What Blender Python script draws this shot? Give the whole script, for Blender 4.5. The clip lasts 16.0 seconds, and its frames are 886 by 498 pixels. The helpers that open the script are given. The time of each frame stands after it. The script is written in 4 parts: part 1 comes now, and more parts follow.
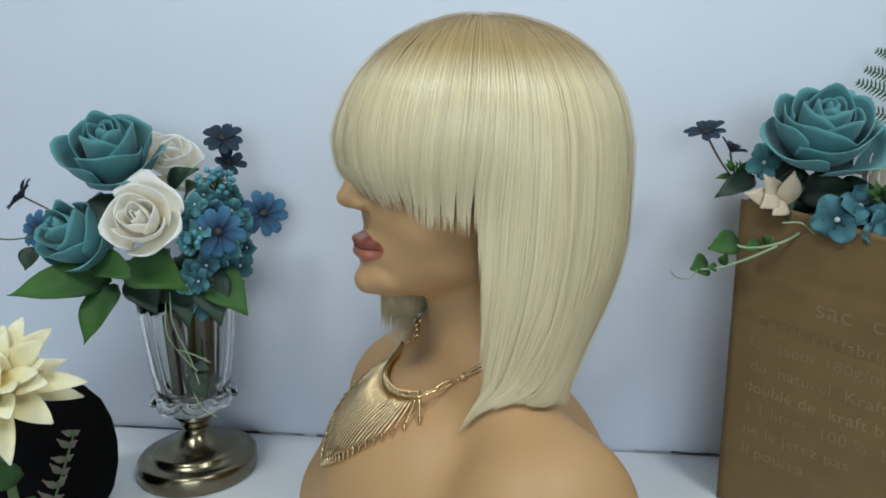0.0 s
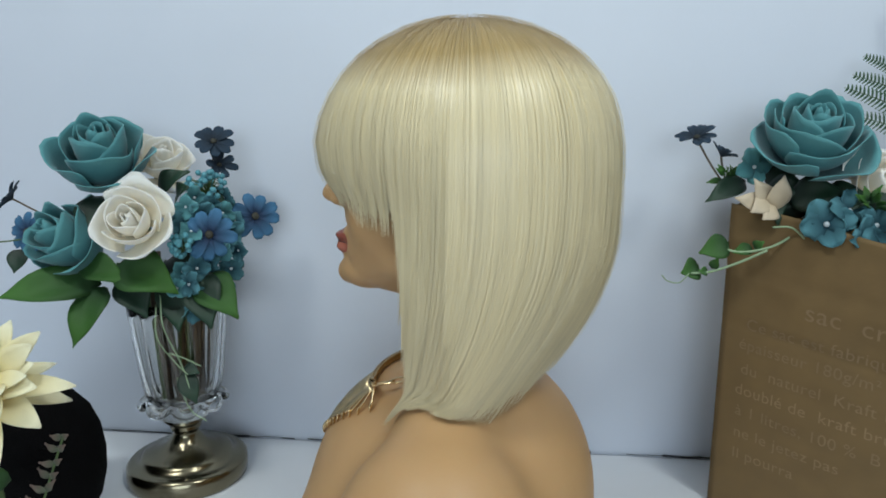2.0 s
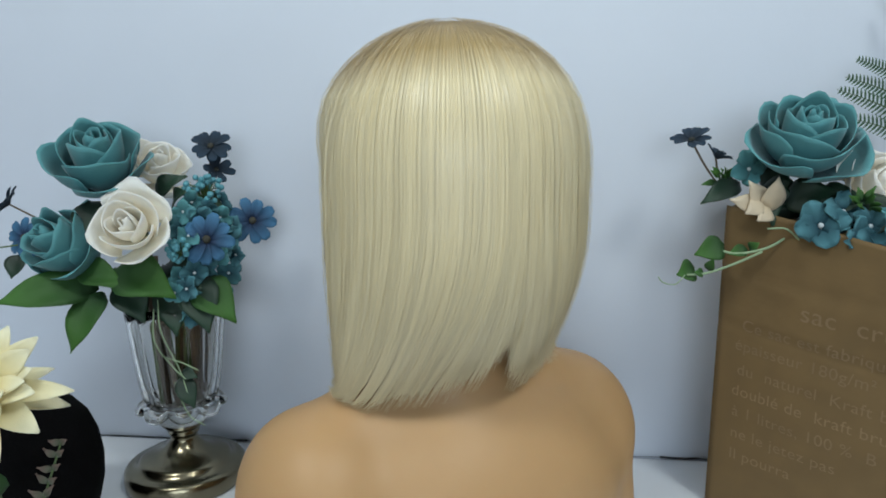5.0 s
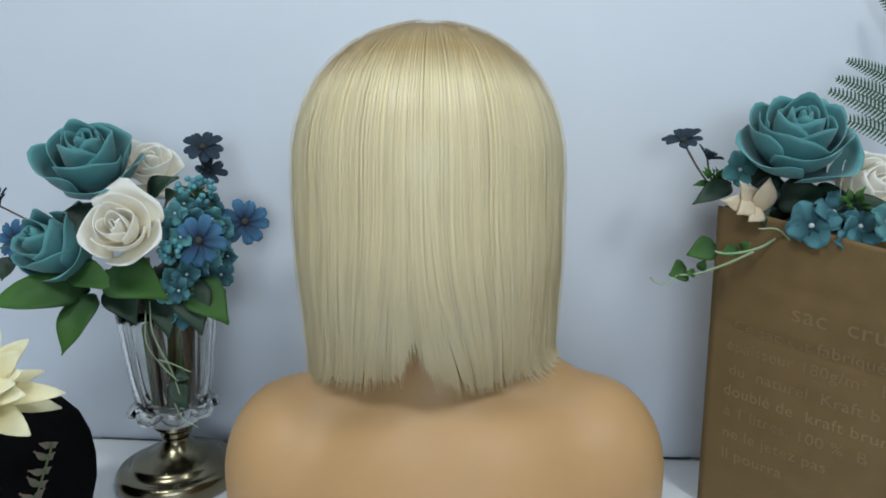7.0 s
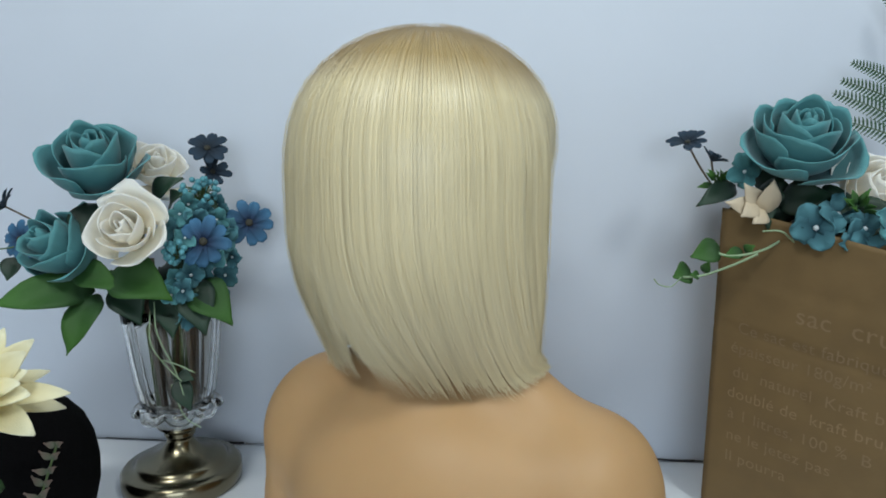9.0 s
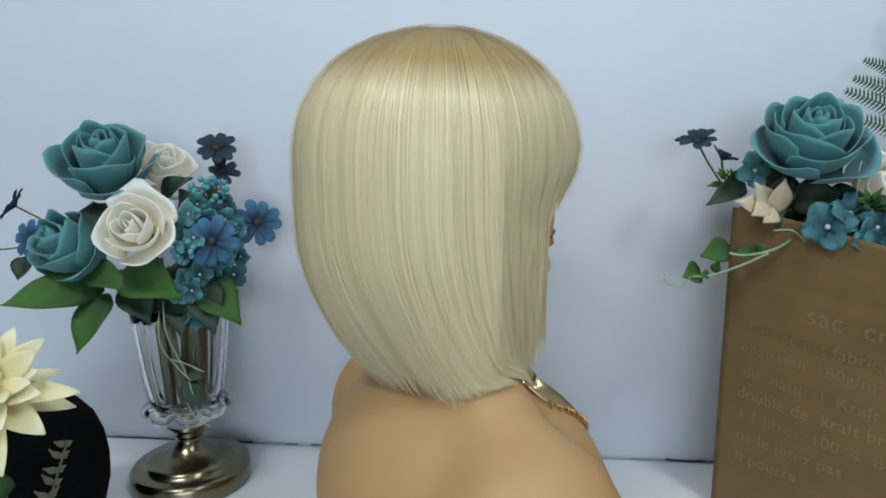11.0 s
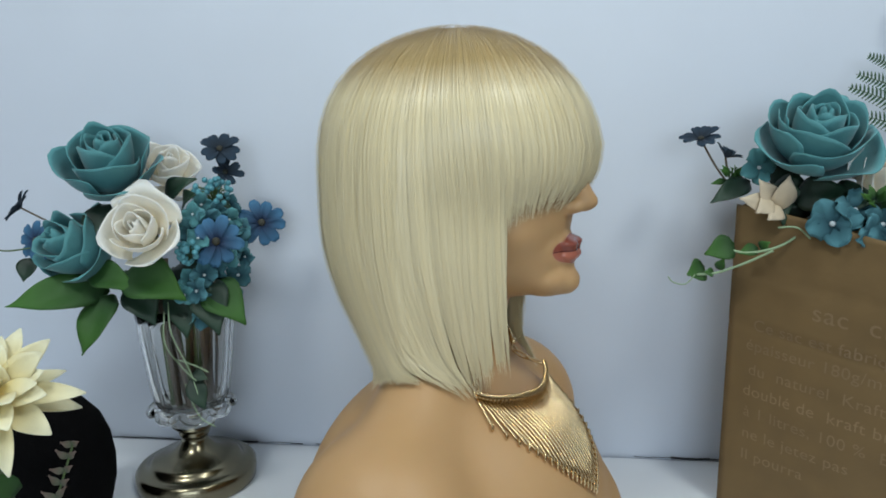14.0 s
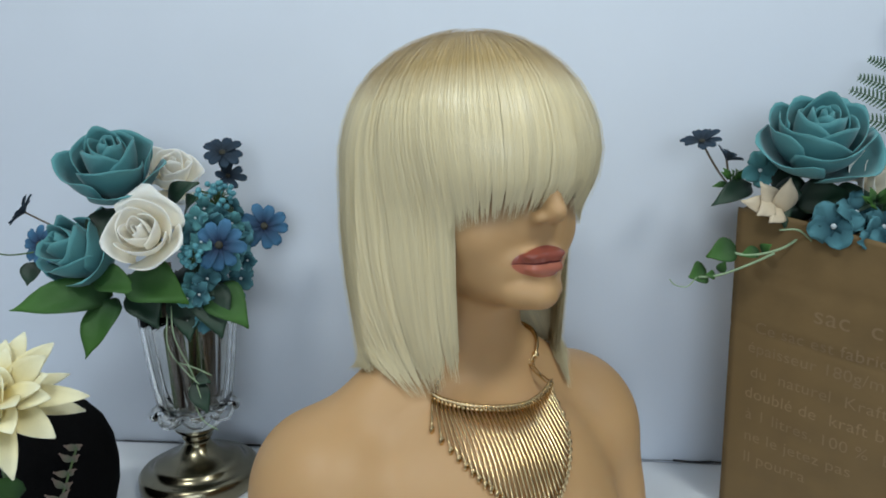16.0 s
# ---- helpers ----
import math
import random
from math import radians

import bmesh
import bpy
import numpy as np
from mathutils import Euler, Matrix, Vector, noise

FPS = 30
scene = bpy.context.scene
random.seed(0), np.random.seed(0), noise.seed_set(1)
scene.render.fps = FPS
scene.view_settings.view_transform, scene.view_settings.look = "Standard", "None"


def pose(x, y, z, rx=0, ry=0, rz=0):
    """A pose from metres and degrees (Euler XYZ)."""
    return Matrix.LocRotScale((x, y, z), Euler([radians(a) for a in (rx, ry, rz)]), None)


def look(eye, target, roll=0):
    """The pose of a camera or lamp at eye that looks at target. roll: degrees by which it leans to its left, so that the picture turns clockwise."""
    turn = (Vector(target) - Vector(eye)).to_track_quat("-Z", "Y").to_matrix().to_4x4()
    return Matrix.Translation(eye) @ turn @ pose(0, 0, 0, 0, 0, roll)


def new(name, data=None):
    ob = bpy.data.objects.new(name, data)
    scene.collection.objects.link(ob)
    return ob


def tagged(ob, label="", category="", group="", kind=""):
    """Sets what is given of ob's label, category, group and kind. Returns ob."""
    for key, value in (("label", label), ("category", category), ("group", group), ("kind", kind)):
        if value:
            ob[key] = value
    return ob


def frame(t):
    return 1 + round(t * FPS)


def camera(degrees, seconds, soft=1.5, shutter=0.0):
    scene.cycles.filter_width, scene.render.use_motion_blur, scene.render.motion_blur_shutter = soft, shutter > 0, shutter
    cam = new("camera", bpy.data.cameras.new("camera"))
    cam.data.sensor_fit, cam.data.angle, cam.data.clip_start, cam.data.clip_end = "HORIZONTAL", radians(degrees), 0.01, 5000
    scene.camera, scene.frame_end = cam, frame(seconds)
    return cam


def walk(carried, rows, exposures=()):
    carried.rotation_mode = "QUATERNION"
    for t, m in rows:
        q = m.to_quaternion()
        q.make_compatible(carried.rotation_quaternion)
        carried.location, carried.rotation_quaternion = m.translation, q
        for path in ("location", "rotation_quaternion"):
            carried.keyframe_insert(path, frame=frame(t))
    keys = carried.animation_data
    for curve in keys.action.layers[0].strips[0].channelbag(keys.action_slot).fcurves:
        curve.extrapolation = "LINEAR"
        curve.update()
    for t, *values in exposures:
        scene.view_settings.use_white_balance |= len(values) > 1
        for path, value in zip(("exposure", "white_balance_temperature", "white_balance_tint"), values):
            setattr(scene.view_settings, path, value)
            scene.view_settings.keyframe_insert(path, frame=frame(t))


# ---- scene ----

# ---------------------------------------------------------------- camera
# seconds, yaw, pitch, roll in degrees, metres forward
SWAY = (
    (0.0, -0.00, -11.00, -0.00, 0.0000),
    (0.5, 0.09, -11.11, 0.01, 0.0007),
    (1.0, -0.28, -10.92, -0.11, -0.0010),
    (1.5, -0.38, -10.94, -0.05, -0.0006),
    (2.0, -0.64, -10.71, -0.26, 0.0003),
    (2.5, -0.48, -10.69, -0.08, -0.0007),
    (3.0, -0.75, -10.62, -0.24, -0.0006),
    (3.5, -0.87, -10.45, -0.19, -0.0014),
    (4.0, -0.83, -10.47, -0.07, -0.0015),
    (6.5, -1.36, -10.29, 0.11, -0.0034),
    (7.0, -1.55, -10.33, 0.03, -0.0026),
    (7.5, -1.53, -10.30, 0.02, -0.0029),
    (8.0, -1.58, -10.04, -0.07, -0.0041),
    (8.5, -1.45, -10.07, -0.13, -0.0041),
    (9.0, -1.22, -10.20, -0.06, -0.0032),
    (11.5, -0.43, -10.27, 0.19, -0.0017),
    (12.0, -0.43, -10.03, 0.41, -0.0026),
    (12.5, -0.31, -10.06, 0.35, -0.0031),
    (13.0, -0.23, -9.99, 0.32, -0.0041),
    (13.5, -0.26, -10.19, 0.42, -0.0036),
    (14.0, -0.29, -10.34, 0.46, -0.0019),
    (14.5, -0.43, -10.35, 0.41, -0.0020),
    (15.0, -0.58, -10.02, 0.58, -0.0048),
    (15.5, -0.36, -9.98, 0.65, -0.0050),
    (16.0, -0.15, -10.04, 0.61, -0.0039),
)
EYE_Z = 0.41
cam = camera(66.0, 16.0, soft=1.75)
walk(cam, [(t, pose(0, d, EYE_Z, 90 + p, r, y)) for t, y, p, r, d in SWAY])

# ---------------------------------------------------------------- light
scene.view_settings.exposure = 0.40
world = bpy.data.worlds.new("world")
scene.world = world
world.use_nodes = True
world.node_tree.nodes["Background"].inputs[0].default_value = (0.75, 0.85, 1.0, 1)
world.node_tree.nodes["Background"].inputs[1].default_value = 0.3


def area_lamp(name, eye, target, w, h, watts, colour):
    data = bpy.data.lights.new(name, "AREA")
    data.shape, data.size, data.size_y, data.energy, data.color = "RECTANGLE", w, h, watts, colour
    ob = new(name, data)
    ob.matrix_world = look(eye, target)
    return ob


area_lamp("ceiling_light_lamp", (-0.75, -0.45, 1.86), (-0.75, -0.449, 0), 0.42, 0.42, 12, (0.92, 0.985, 0.97))
area_lamp("ceiling_light_lamp", (0.75, -0.45, 1.86), (0.75, -0.449, 0), 0.42, 0.42, 12, (0.92, 0.985, 0.97))
# unseen fill lamp added behind the camera to brighten what faces it
area_lamp("front_fill", (0.0, -2.35, 0.75), (0, 0, 0.3), 1.5, 1.1, 17, (0.78, 0.91, 1.0))


# ---------------------------------------------------------------- materials
def material(name, colour, rough=0.5, metal=0.0, vary=0.12, scale=60.0, bump=0.0, bump_scale=300.0, coord="Object", **extra):
    """A principled surface whose colour varies at two scales, with fine relief."""
    m = bpy.data.materials.new(name)
    m.use_nodes = True
    nt = m.node_tree
    b = nt.nodes["Principled BSDF"]
    b.inputs["Roughness"].default_value, b.inputs["Metallic"].default_value = rough, metal
    for key, value in extra.items():
        b.inputs[key.replace("_", " ")].default_value = value
    tc = nt.nodes.new("ShaderNodeTexCoord")
    n1, n2 = nt.nodes.new("ShaderNodeTexNoise"), nt.nodes.new("ShaderNodeTexNoise")
    n1.inputs["Scale"].default_value, n2.inputs["Scale"].default_value = scale, scale * 0.13
    n1.inputs["Detail"].default_value = n2.inputs["Detail"].default_value = 5
    add = nt.nodes.new("ShaderNodeMath")
    add.operation = "ADD"
    info = nt.nodes.new("ShaderNodeObjectInfo")
    add2 = nt.nodes.new("ShaderNodeMath")
    add2.operation = "MULTIPLY_ADD"
    add2.inputs[1].default_value = 0.5
    ramp = nt.nodes.new("ShaderNodeMapRange")
    ramp.inputs["From Min"].default_value, ramp.inputs["From Max"].default_value = 0.7, 1.8
    ramp.inputs["To Min"].default_value, ramp.inputs["To Max"].default_value = 1 - vary, 1 + vary
    mix = nt.nodes.new("ShaderNodeVectorMath")
    mix.operation = "SCALE"
    mix.inputs[0].default_value = colour[:3]
    for n in (n1, n2):
        nt.links.new(tc.outputs[coord], n.inputs["Vector"])
    nt.links.new(n1.outputs[0], add.inputs[0])
    nt.links.new(n2.outputs[0], add.inputs[1])
    nt.links.new(info.outputs["Random"], add2.inputs[0])
    nt.links.new(add.outputs[0], add2.inputs[2])
    nt.links.new(add2.outputs[0], ramp.inputs["Value"])
    nt.links.new(ramp.outputs[0], mix.inputs["Scale"])
    nt.links.new(mix.outputs[0], b.inputs["Base Color"])
    if bump:
        n3, bp = nt.nodes.new("ShaderNodeTexNoise"), nt.nodes.new("ShaderNodeBump")
        n3.inputs["Scale"].default_value, n3.inputs["Detail"].default_value = bump_scale, 4
        bp.inputs["Strength"].default_value, bp.inputs["Distance"].default_value = bump, 0.002
        nt.links.new(tc.outputs[coord], n3.inputs["Vector"])
        nt.links.new(n3.outputs[0], bp.inputs["Height"])
        nt.links.new(bp.outputs[0], b.inputs["Normal"])
    return m


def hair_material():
    """Strands: deeper gold at the root, which also paints in the crown's lack of light, a shade of their own for each
    strand, glossy along their length.
    """
    m = material("blonde_fibre", (0.8, 0.7, 0.48), 0.36, Specular_IOR_Level=0.65)
    nt = m.node_tree
    b = nt.nodes["Principled BSDF"]
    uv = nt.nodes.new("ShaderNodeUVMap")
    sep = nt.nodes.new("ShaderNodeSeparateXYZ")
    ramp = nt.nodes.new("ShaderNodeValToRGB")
    # dark crown and tips, bright band between: root tone and painted light together
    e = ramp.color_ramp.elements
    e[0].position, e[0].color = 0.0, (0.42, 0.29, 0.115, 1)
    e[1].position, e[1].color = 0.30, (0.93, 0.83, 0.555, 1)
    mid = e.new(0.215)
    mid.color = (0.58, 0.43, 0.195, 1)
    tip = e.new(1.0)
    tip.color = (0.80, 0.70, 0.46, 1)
    geo = nt.nodes.new("ShaderNodeNewGeometry")
    vary = nt.nodes.new("ShaderNodeMapRange")
    vary.inputs["To Min"].default_value, vary.inputs["To Max"].default_value = 0.97, 1.02
    mul = nt.nodes.new("ShaderNodeVectorMath")
    mul.operation = "SCALE"
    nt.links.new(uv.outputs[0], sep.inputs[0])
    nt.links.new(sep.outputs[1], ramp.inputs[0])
    nt.links.new(geo.outputs["Random Per Island"], vary.inputs["Value"])
    streak = nt.nodes.new("ShaderNodeTexNoise")
    streak.noise_dimensions = "1D"
    streak.inputs["Scale"].default_value, streak.inputs["Detail"].default_value = 15.0, 3.0
    soft = nt.nodes.new("ShaderNodeMapRange")
    soft.inputs["From Min"].default_value, soft.inputs["From Max"].default_value = 0.32, 0.60
    soft.inputs["To Min"].default_value, soft.inputs["To Max"].default_value = 0.89, 1.0
    both = nt.nodes.new("ShaderNodeMath")
    both.operation = "MULTIPLY"
    nt.links.new(sep.outputs[0], streak.inputs["W"])
    nt.links.new(streak.outputs[0], soft.inputs["Value"])
    nt.links.new(soft.outputs[0], both.inputs[0])
    nt.links.new(vary.outputs[0], both.inputs[1])
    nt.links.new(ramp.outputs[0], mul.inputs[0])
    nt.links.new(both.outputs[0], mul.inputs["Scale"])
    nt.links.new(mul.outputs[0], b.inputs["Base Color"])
    thin, blend = nt.nodes.new("ShaderNodeBsdfTranslucent"), nt.nodes.new("ShaderNodeMixShader")
    blend.inputs[0].default_value = 0.13
    nt.links.new(mul.outputs[0], thin.inputs["Color"])
    nt.links.new(b.outputs[0], blend.inputs[1])
    nt.links.new(thin.outputs[0], blend.inputs[2])
    nt.links.new(blend.outputs[0], nt.nodes["Material Output"].inputs["Surface"])
    return m


def petal_material(name, inner, outer, rough=0.75, sheen=0.2, soft_share=0.0):
    """Cloth petal: colour shifts from its foot to its rim, with a fine weave and veins."""
    m = material(name, inner, rough, vary=0.1, scale=90, bump=0.25, bump_scale=900)
    nt = m.node_tree
    b = nt.nodes["Principled BSDF"]
    b.inputs["Sheen Weight"].default_value = sheen
    uv = nt.nodes.new("ShaderNodeUVMap")
    sep = nt.nodes.new("ShaderNodeSeparateXYZ")
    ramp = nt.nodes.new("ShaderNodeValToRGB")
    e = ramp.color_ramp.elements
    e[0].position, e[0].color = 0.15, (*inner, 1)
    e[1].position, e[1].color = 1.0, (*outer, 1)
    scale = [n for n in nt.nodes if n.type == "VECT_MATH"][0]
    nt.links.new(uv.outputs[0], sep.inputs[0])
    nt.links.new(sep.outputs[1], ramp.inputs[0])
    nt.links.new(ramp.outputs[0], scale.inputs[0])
    b.inputs["Subsurface Weight"].default_value = soft_share
    b.inputs["Subsurface Radius"].default_value = (0.006, 0.005, 0.004)
    b.inputs["Subsurface Scale"].default_value = 1.0
    return m


def skin_material():
    """Tan vinyl, with painted rose lips."""
    m = material("tan_vinyl", (0.525, 0.315, 0.145), 0.5, vary=0.06, scale=25, bump=0.03, bump_scale=500)
    nt = m.node_tree
    b = nt.nodes["Principled BSDF"]
    b.inputs["Subsurface Weight"].default_value = 0.08
    b.inputs["Subsurface Radius"].default_value = (0.008, 0.004, 0.002)
    src = [n for n in nt.nodes if n.type == "VECT_MATH"][0]
    tc = [n for n in nt.nodes if n.type == "TEX_COORD"][0]
    at = nt.nodes.new("ShaderNodeVectorMath")
    at.operation = "SUBTRACT"
    at.inputs[1].default_value = LIPS
    sep = nt.nodes.new("ShaderNodeSeparateXYZ")

    def calc(op, a, b=None):
        n = nt.nodes.new("ShaderNodeMath")
        n.operation = op
        for k, v in enumerate((a, b)):
            if isinstance(v, (int, float)):
                n.inputs[k].default_value = v
            elif v is not None:
                nt.links.new(v, n.inputs[k])
        return n.outputs[0]

    x = calc("ABSOLUTE", sep.outputs[0])
    drop = calc("MULTIPLY", x, 0.03)
    z = calc("ABSOLUTE", calc("ADD", sep.outputs[2], drop))
    behind = calc("MULTIPLY", calc("GREATER_THAN", sep.outputs[1], 0.030), 9.0)
    lip = calc("ADD", calc("ADD", calc("POWER", calc("DIVIDE", x, 0.0255), 1.8), calc("POWER", calc("DIVIDE", z, 0.0118), 1.9)), behind)
    # groove between the lips darkened in the colour, standing for its shade
    seam = calc("LESS_THAN", calc("ADD", z, calc("MULTIPLY", x, 0.02)), 0.0009)
    ed = nt.nodes.new("ShaderNodeMapRange")
    ed.inputs["From Min"].default_value, ed.inputs["From Max"].default_value = 1.04, 0.94
    mix = nt.nodes.new("ShaderNodeMix")
    mix.data_type = "RGBA"
    mix.inputs["B"].default_value = (0.30, 0.075, 0.058, 1)
    gl = nt.nodes.new("ShaderNodeMapRange")
    gl.inputs["To Min"].default_value, gl.inputs["To Max"].default_value = 0.5, 0.25
    nt.links.new(tc.outputs["Object"], at.inputs[0])
    nt.links.new(at.outputs[0], sep.inputs[0])
    nt.links.new(lip, ed.inputs["Value"])
    dark = nt.nodes.new("ShaderNodeMix")
    dark.data_type = "RGBA"
    dark.inputs["A"].default_value, dark.inputs["B"].default_value = (0.33, 0.088, 0.066, 1), (0.10, 0.02, 0.018, 1)
    two = nt.nodes.new("ShaderNodeMix")
    two.data_type = "RGBA"
    two.inputs["A"].default_value, two.inputs["B"].default_value = (0.43, 0.135, 0.085, 1), (0.27, 0.068, 0.045, 1)
    nt.links.new(calc("GREATER_THAN", sep.outputs[2], 0.0), two.inputs["Factor"])
    nt.links.new(two.outputs["Result"], dark.inputs["A"])
    nt.links.new(seam, dark.inputs["Factor"])
    nt.links.new(dark.outputs["Result"], mix.inputs["B"])
    nt.links.new(ed.outputs[0], mix.inputs["Factor"])
    nt.links.new(src.outputs[0], mix.inputs["A"])
    nt.links.new(mix.outputs["Result"], b.inputs["Base Color"])
    nt.links.new(ed.outputs[0], gl.inputs["Value"])
    nt.links.new(gl.outputs[0], b.inputs["Roughness"])
    return m


WIG = Vector((0.012, 0.009, 0))          # middle of the head, from the turning axis
LIPS = (WIG.x, WIG.y - 0.106, 0.3122)

WALL_PAINT = material("wall_paint", (0.755, 0.815, 0.92), 0.6, vary=0.03, scale=9, bump=0.05, bump_scale=140)
TABLE_WHITE = material("table_laminate", (0.78, 0.81, 0.85), 0.35, vary=0.03, scale=14, bump=0.02, bump_scale=200)
ROOM_WHITE = material("room_paint", (0.72, 0.74, 0.76), 0.8, vary=0.03, scale=3)
GAP_DARK = material("joint_dark", (0.05, 0.05, 0.06), 0.9)
FLOOR_GREY = material("floor_boards", (0.30, 0.26, 0.22), 0.6, vary=0.2, scale=4)
SKIN = skin_material()
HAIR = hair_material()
GOLD = material("antique_gold", (0.76, 0.58, 0.33), 0.22, 1.0, vary=0.18, scale=500, bump=0.15, bump_scale=700)
BRONZE = material("brushed_bronze", (0.21, 0.185, 0.125), 0.2, 1.0, vary=0.12, scale=80, bump=0.06, bump_scale=500)
GLASS = material("clear_glass", (0.97, 0.97, 0.95), 0.03, vary=0.01, Transmission_Weight=1.0, IOR=1.45)
# TEAL, SKYTEAL, BLUE: feet darkened to paint in the shade inside the flowers
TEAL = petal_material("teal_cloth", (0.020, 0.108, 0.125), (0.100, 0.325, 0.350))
IVORY = petal_material("ivory_cloth", (0.98, 0.88, 0.68), (0.98, 0.95, 0.86), soft_share=0.5)
CREAM = petal_material("cream_cloth", (0.62, 0.50, 0.34), (0.66, 0.56, 0.42))
YELLOW = petal_material("yellow_cloth", (0.76, 0.60, 0.20), (0.88, 0.85, 0.60), soft_share=0.15)
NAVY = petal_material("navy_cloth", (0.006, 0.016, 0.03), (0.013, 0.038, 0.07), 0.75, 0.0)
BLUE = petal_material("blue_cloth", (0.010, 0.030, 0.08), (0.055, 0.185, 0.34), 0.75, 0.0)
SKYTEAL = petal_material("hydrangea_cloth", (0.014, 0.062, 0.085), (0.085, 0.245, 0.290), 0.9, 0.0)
# LEAF base darkened in the colour for the shade under the blooms
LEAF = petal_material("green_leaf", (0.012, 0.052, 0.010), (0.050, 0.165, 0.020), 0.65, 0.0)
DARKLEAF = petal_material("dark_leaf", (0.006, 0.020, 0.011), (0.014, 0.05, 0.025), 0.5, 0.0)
FERN = petal_material("fern_leaf", (0.02, 0.07, 0.035), (0.05, 0.13, 0.06), 0.6, 0.0)
PALE = petal_material("pale_green_cloth", (0.30, 0.42, 0.25), (0.50, 0.62, 0.50), 0.6, 0.1)
TWIG = petal_material("mauve_leaf", (0.07, 0.085, 0.05), (0.16, 0.10, 0.085), 0.6, 0.1)
STEM = material("stem_plastic", (0.07, 0.12, 0.035), 0.5, vary=0.25, scale=120)
DRY = material("stem_wire", (0.10, 0.075, 0.05), 0.55, vary=0.25, scale=120)
BERRY = material("teal_berry", (0.09, 0.30, 0.36), 0.4, vary=0.25, scale=200)
SEED = material("flower_eye", (0.04, 0.04, 0.03), 0.8, vary=0.4, scale=600)
PEARL = material("flower_pearl", (0.55, 0.62, 0.66), 0.3)
KRAFT = material("kraft_paper", (0.178, 0.111, 0.042), 0.72, vary=0.22, scale=30, bump=0.25, bump_scale=60)
PRINT = material("kraft_print", (0.228, 0.151, 0.078), 0.7, vary=0.2, scale=150)
FELT = material("black_felt", (0.003, 0.003, 0.0035), 1.0, vary=0.4, scale=300, bump=0.6, bump_scale=700, Specular_IOR_Level=0.1)


# ---------------------------------------------------------------- mesh tools
def part(name, bm, mat, parent=None, label="", smooth=True):
    """Link a bmesh as one mesh object, under a thing or part if given."""
    me = bpy.data.meshes.new(name)
    bm.normal_update()
    bm.to_mesh(me)
    bm.free()
    me.materials.append(mat)
    for p in me.polygons:
        p.use_smooth = smooth
    ob = new(name, me)
    if parent:
        ob.parent = parent
    return tagged(ob, label)


def box(size, centre=(0, 0, 0), bevel=0.0, bm=None):
    bm = bm or bmesh.new()
    made = bmesh.ops.create_cube(bm, size=1, matrix=Matrix.Translation(centre) @ Matrix.Diagonal((*size, 1)))
    if bevel:
        edges = {e for v in made["verts"] for e in v.link_edges}
        bmesh.ops.bevel(bm, geom=list(edges), offset=bevel, segments=2, affect="EDGES")
    return bm


def ball(bm, centre, radii, seg=20):
    bmesh.ops.create_uvsphere(bm, u_segments=seg, v_segments=max(6, seg // 2), radius=1,
                              matrix=Matrix.Translation(centre) @ Matrix.Diagonal((*radii, 1)))
    return bm


def tube(bm, pts, radii, sides=8, closed=False):
    """A tube along points, with one radius or one for each."""
    pts = [Vector(p) for p in pts]
    n = len(pts)
    radii = radii if isinstance(radii, (list, tuple)) else [radii] * n
    rings, ref = [], Vector((0.13, 0.31, 0.94))
    for i, p in enumerate(pts):
        d = (pts[(i + 1) % n] - pts[i - 1]) if closed else (pts[min(i + 1, n - 1)] - pts[max(i - 1, 0)])
        d.normalize()
        a = d.cross(ref).normalized() if abs(d.dot(ref)) < 0.97 else d.cross(Vector((1, 0, 0))).normalized()
        b = d.cross(a)
        rings.append([bm.verts.new(p + radii[i] * (math.cos(k * math.tau / sides) * a + math.sin(k * math.tau / sides) * b)) for k in range(sides)])
    for i in range(n if closed else n - 1):
        r, q = rings[i], rings[(i + 1) % n]
        for k in range(sides):
            bm.faces.new((r[k], r[(k + 1) % sides], q[(k + 1) % sides], q[k]))
    if not closed:
        bm.faces.new(rings[0][::-1])
        bm.faces.new(rings[-1])
    return bm


def lathe(profile, seg=64, flutes=0, depth=None, bm=None):
    """Turn (radius, z) rows about z; depth gives the flute's share of the radius, row by row."""
    bm = bm or bmesh.new()
    rings = []
    for i, (r, z) in enumerate(profile):
        d = depth[i] if depth else 0
        rings.append([bm.verts.new((r * (1 + d * abs(math.sin(flutes * k * math.pi / seg))) * math.cos(k * math.tau / seg),
                                    r * (1 + d * abs(math.sin(flutes * k * math.pi / seg))) * math.sin(k * math.tau / seg), z)) for k in range(seg)])
    for a, b in zip(rings, rings[1:]):
        for k in range(seg):
            bm.faces.new((a[k], a[(k + 1) % seg], b[(k + 1) % seg], b[k]))
    bm.faces.new(rings[0][::-1])
    bm.faces.new(rings[-1])
    return bm


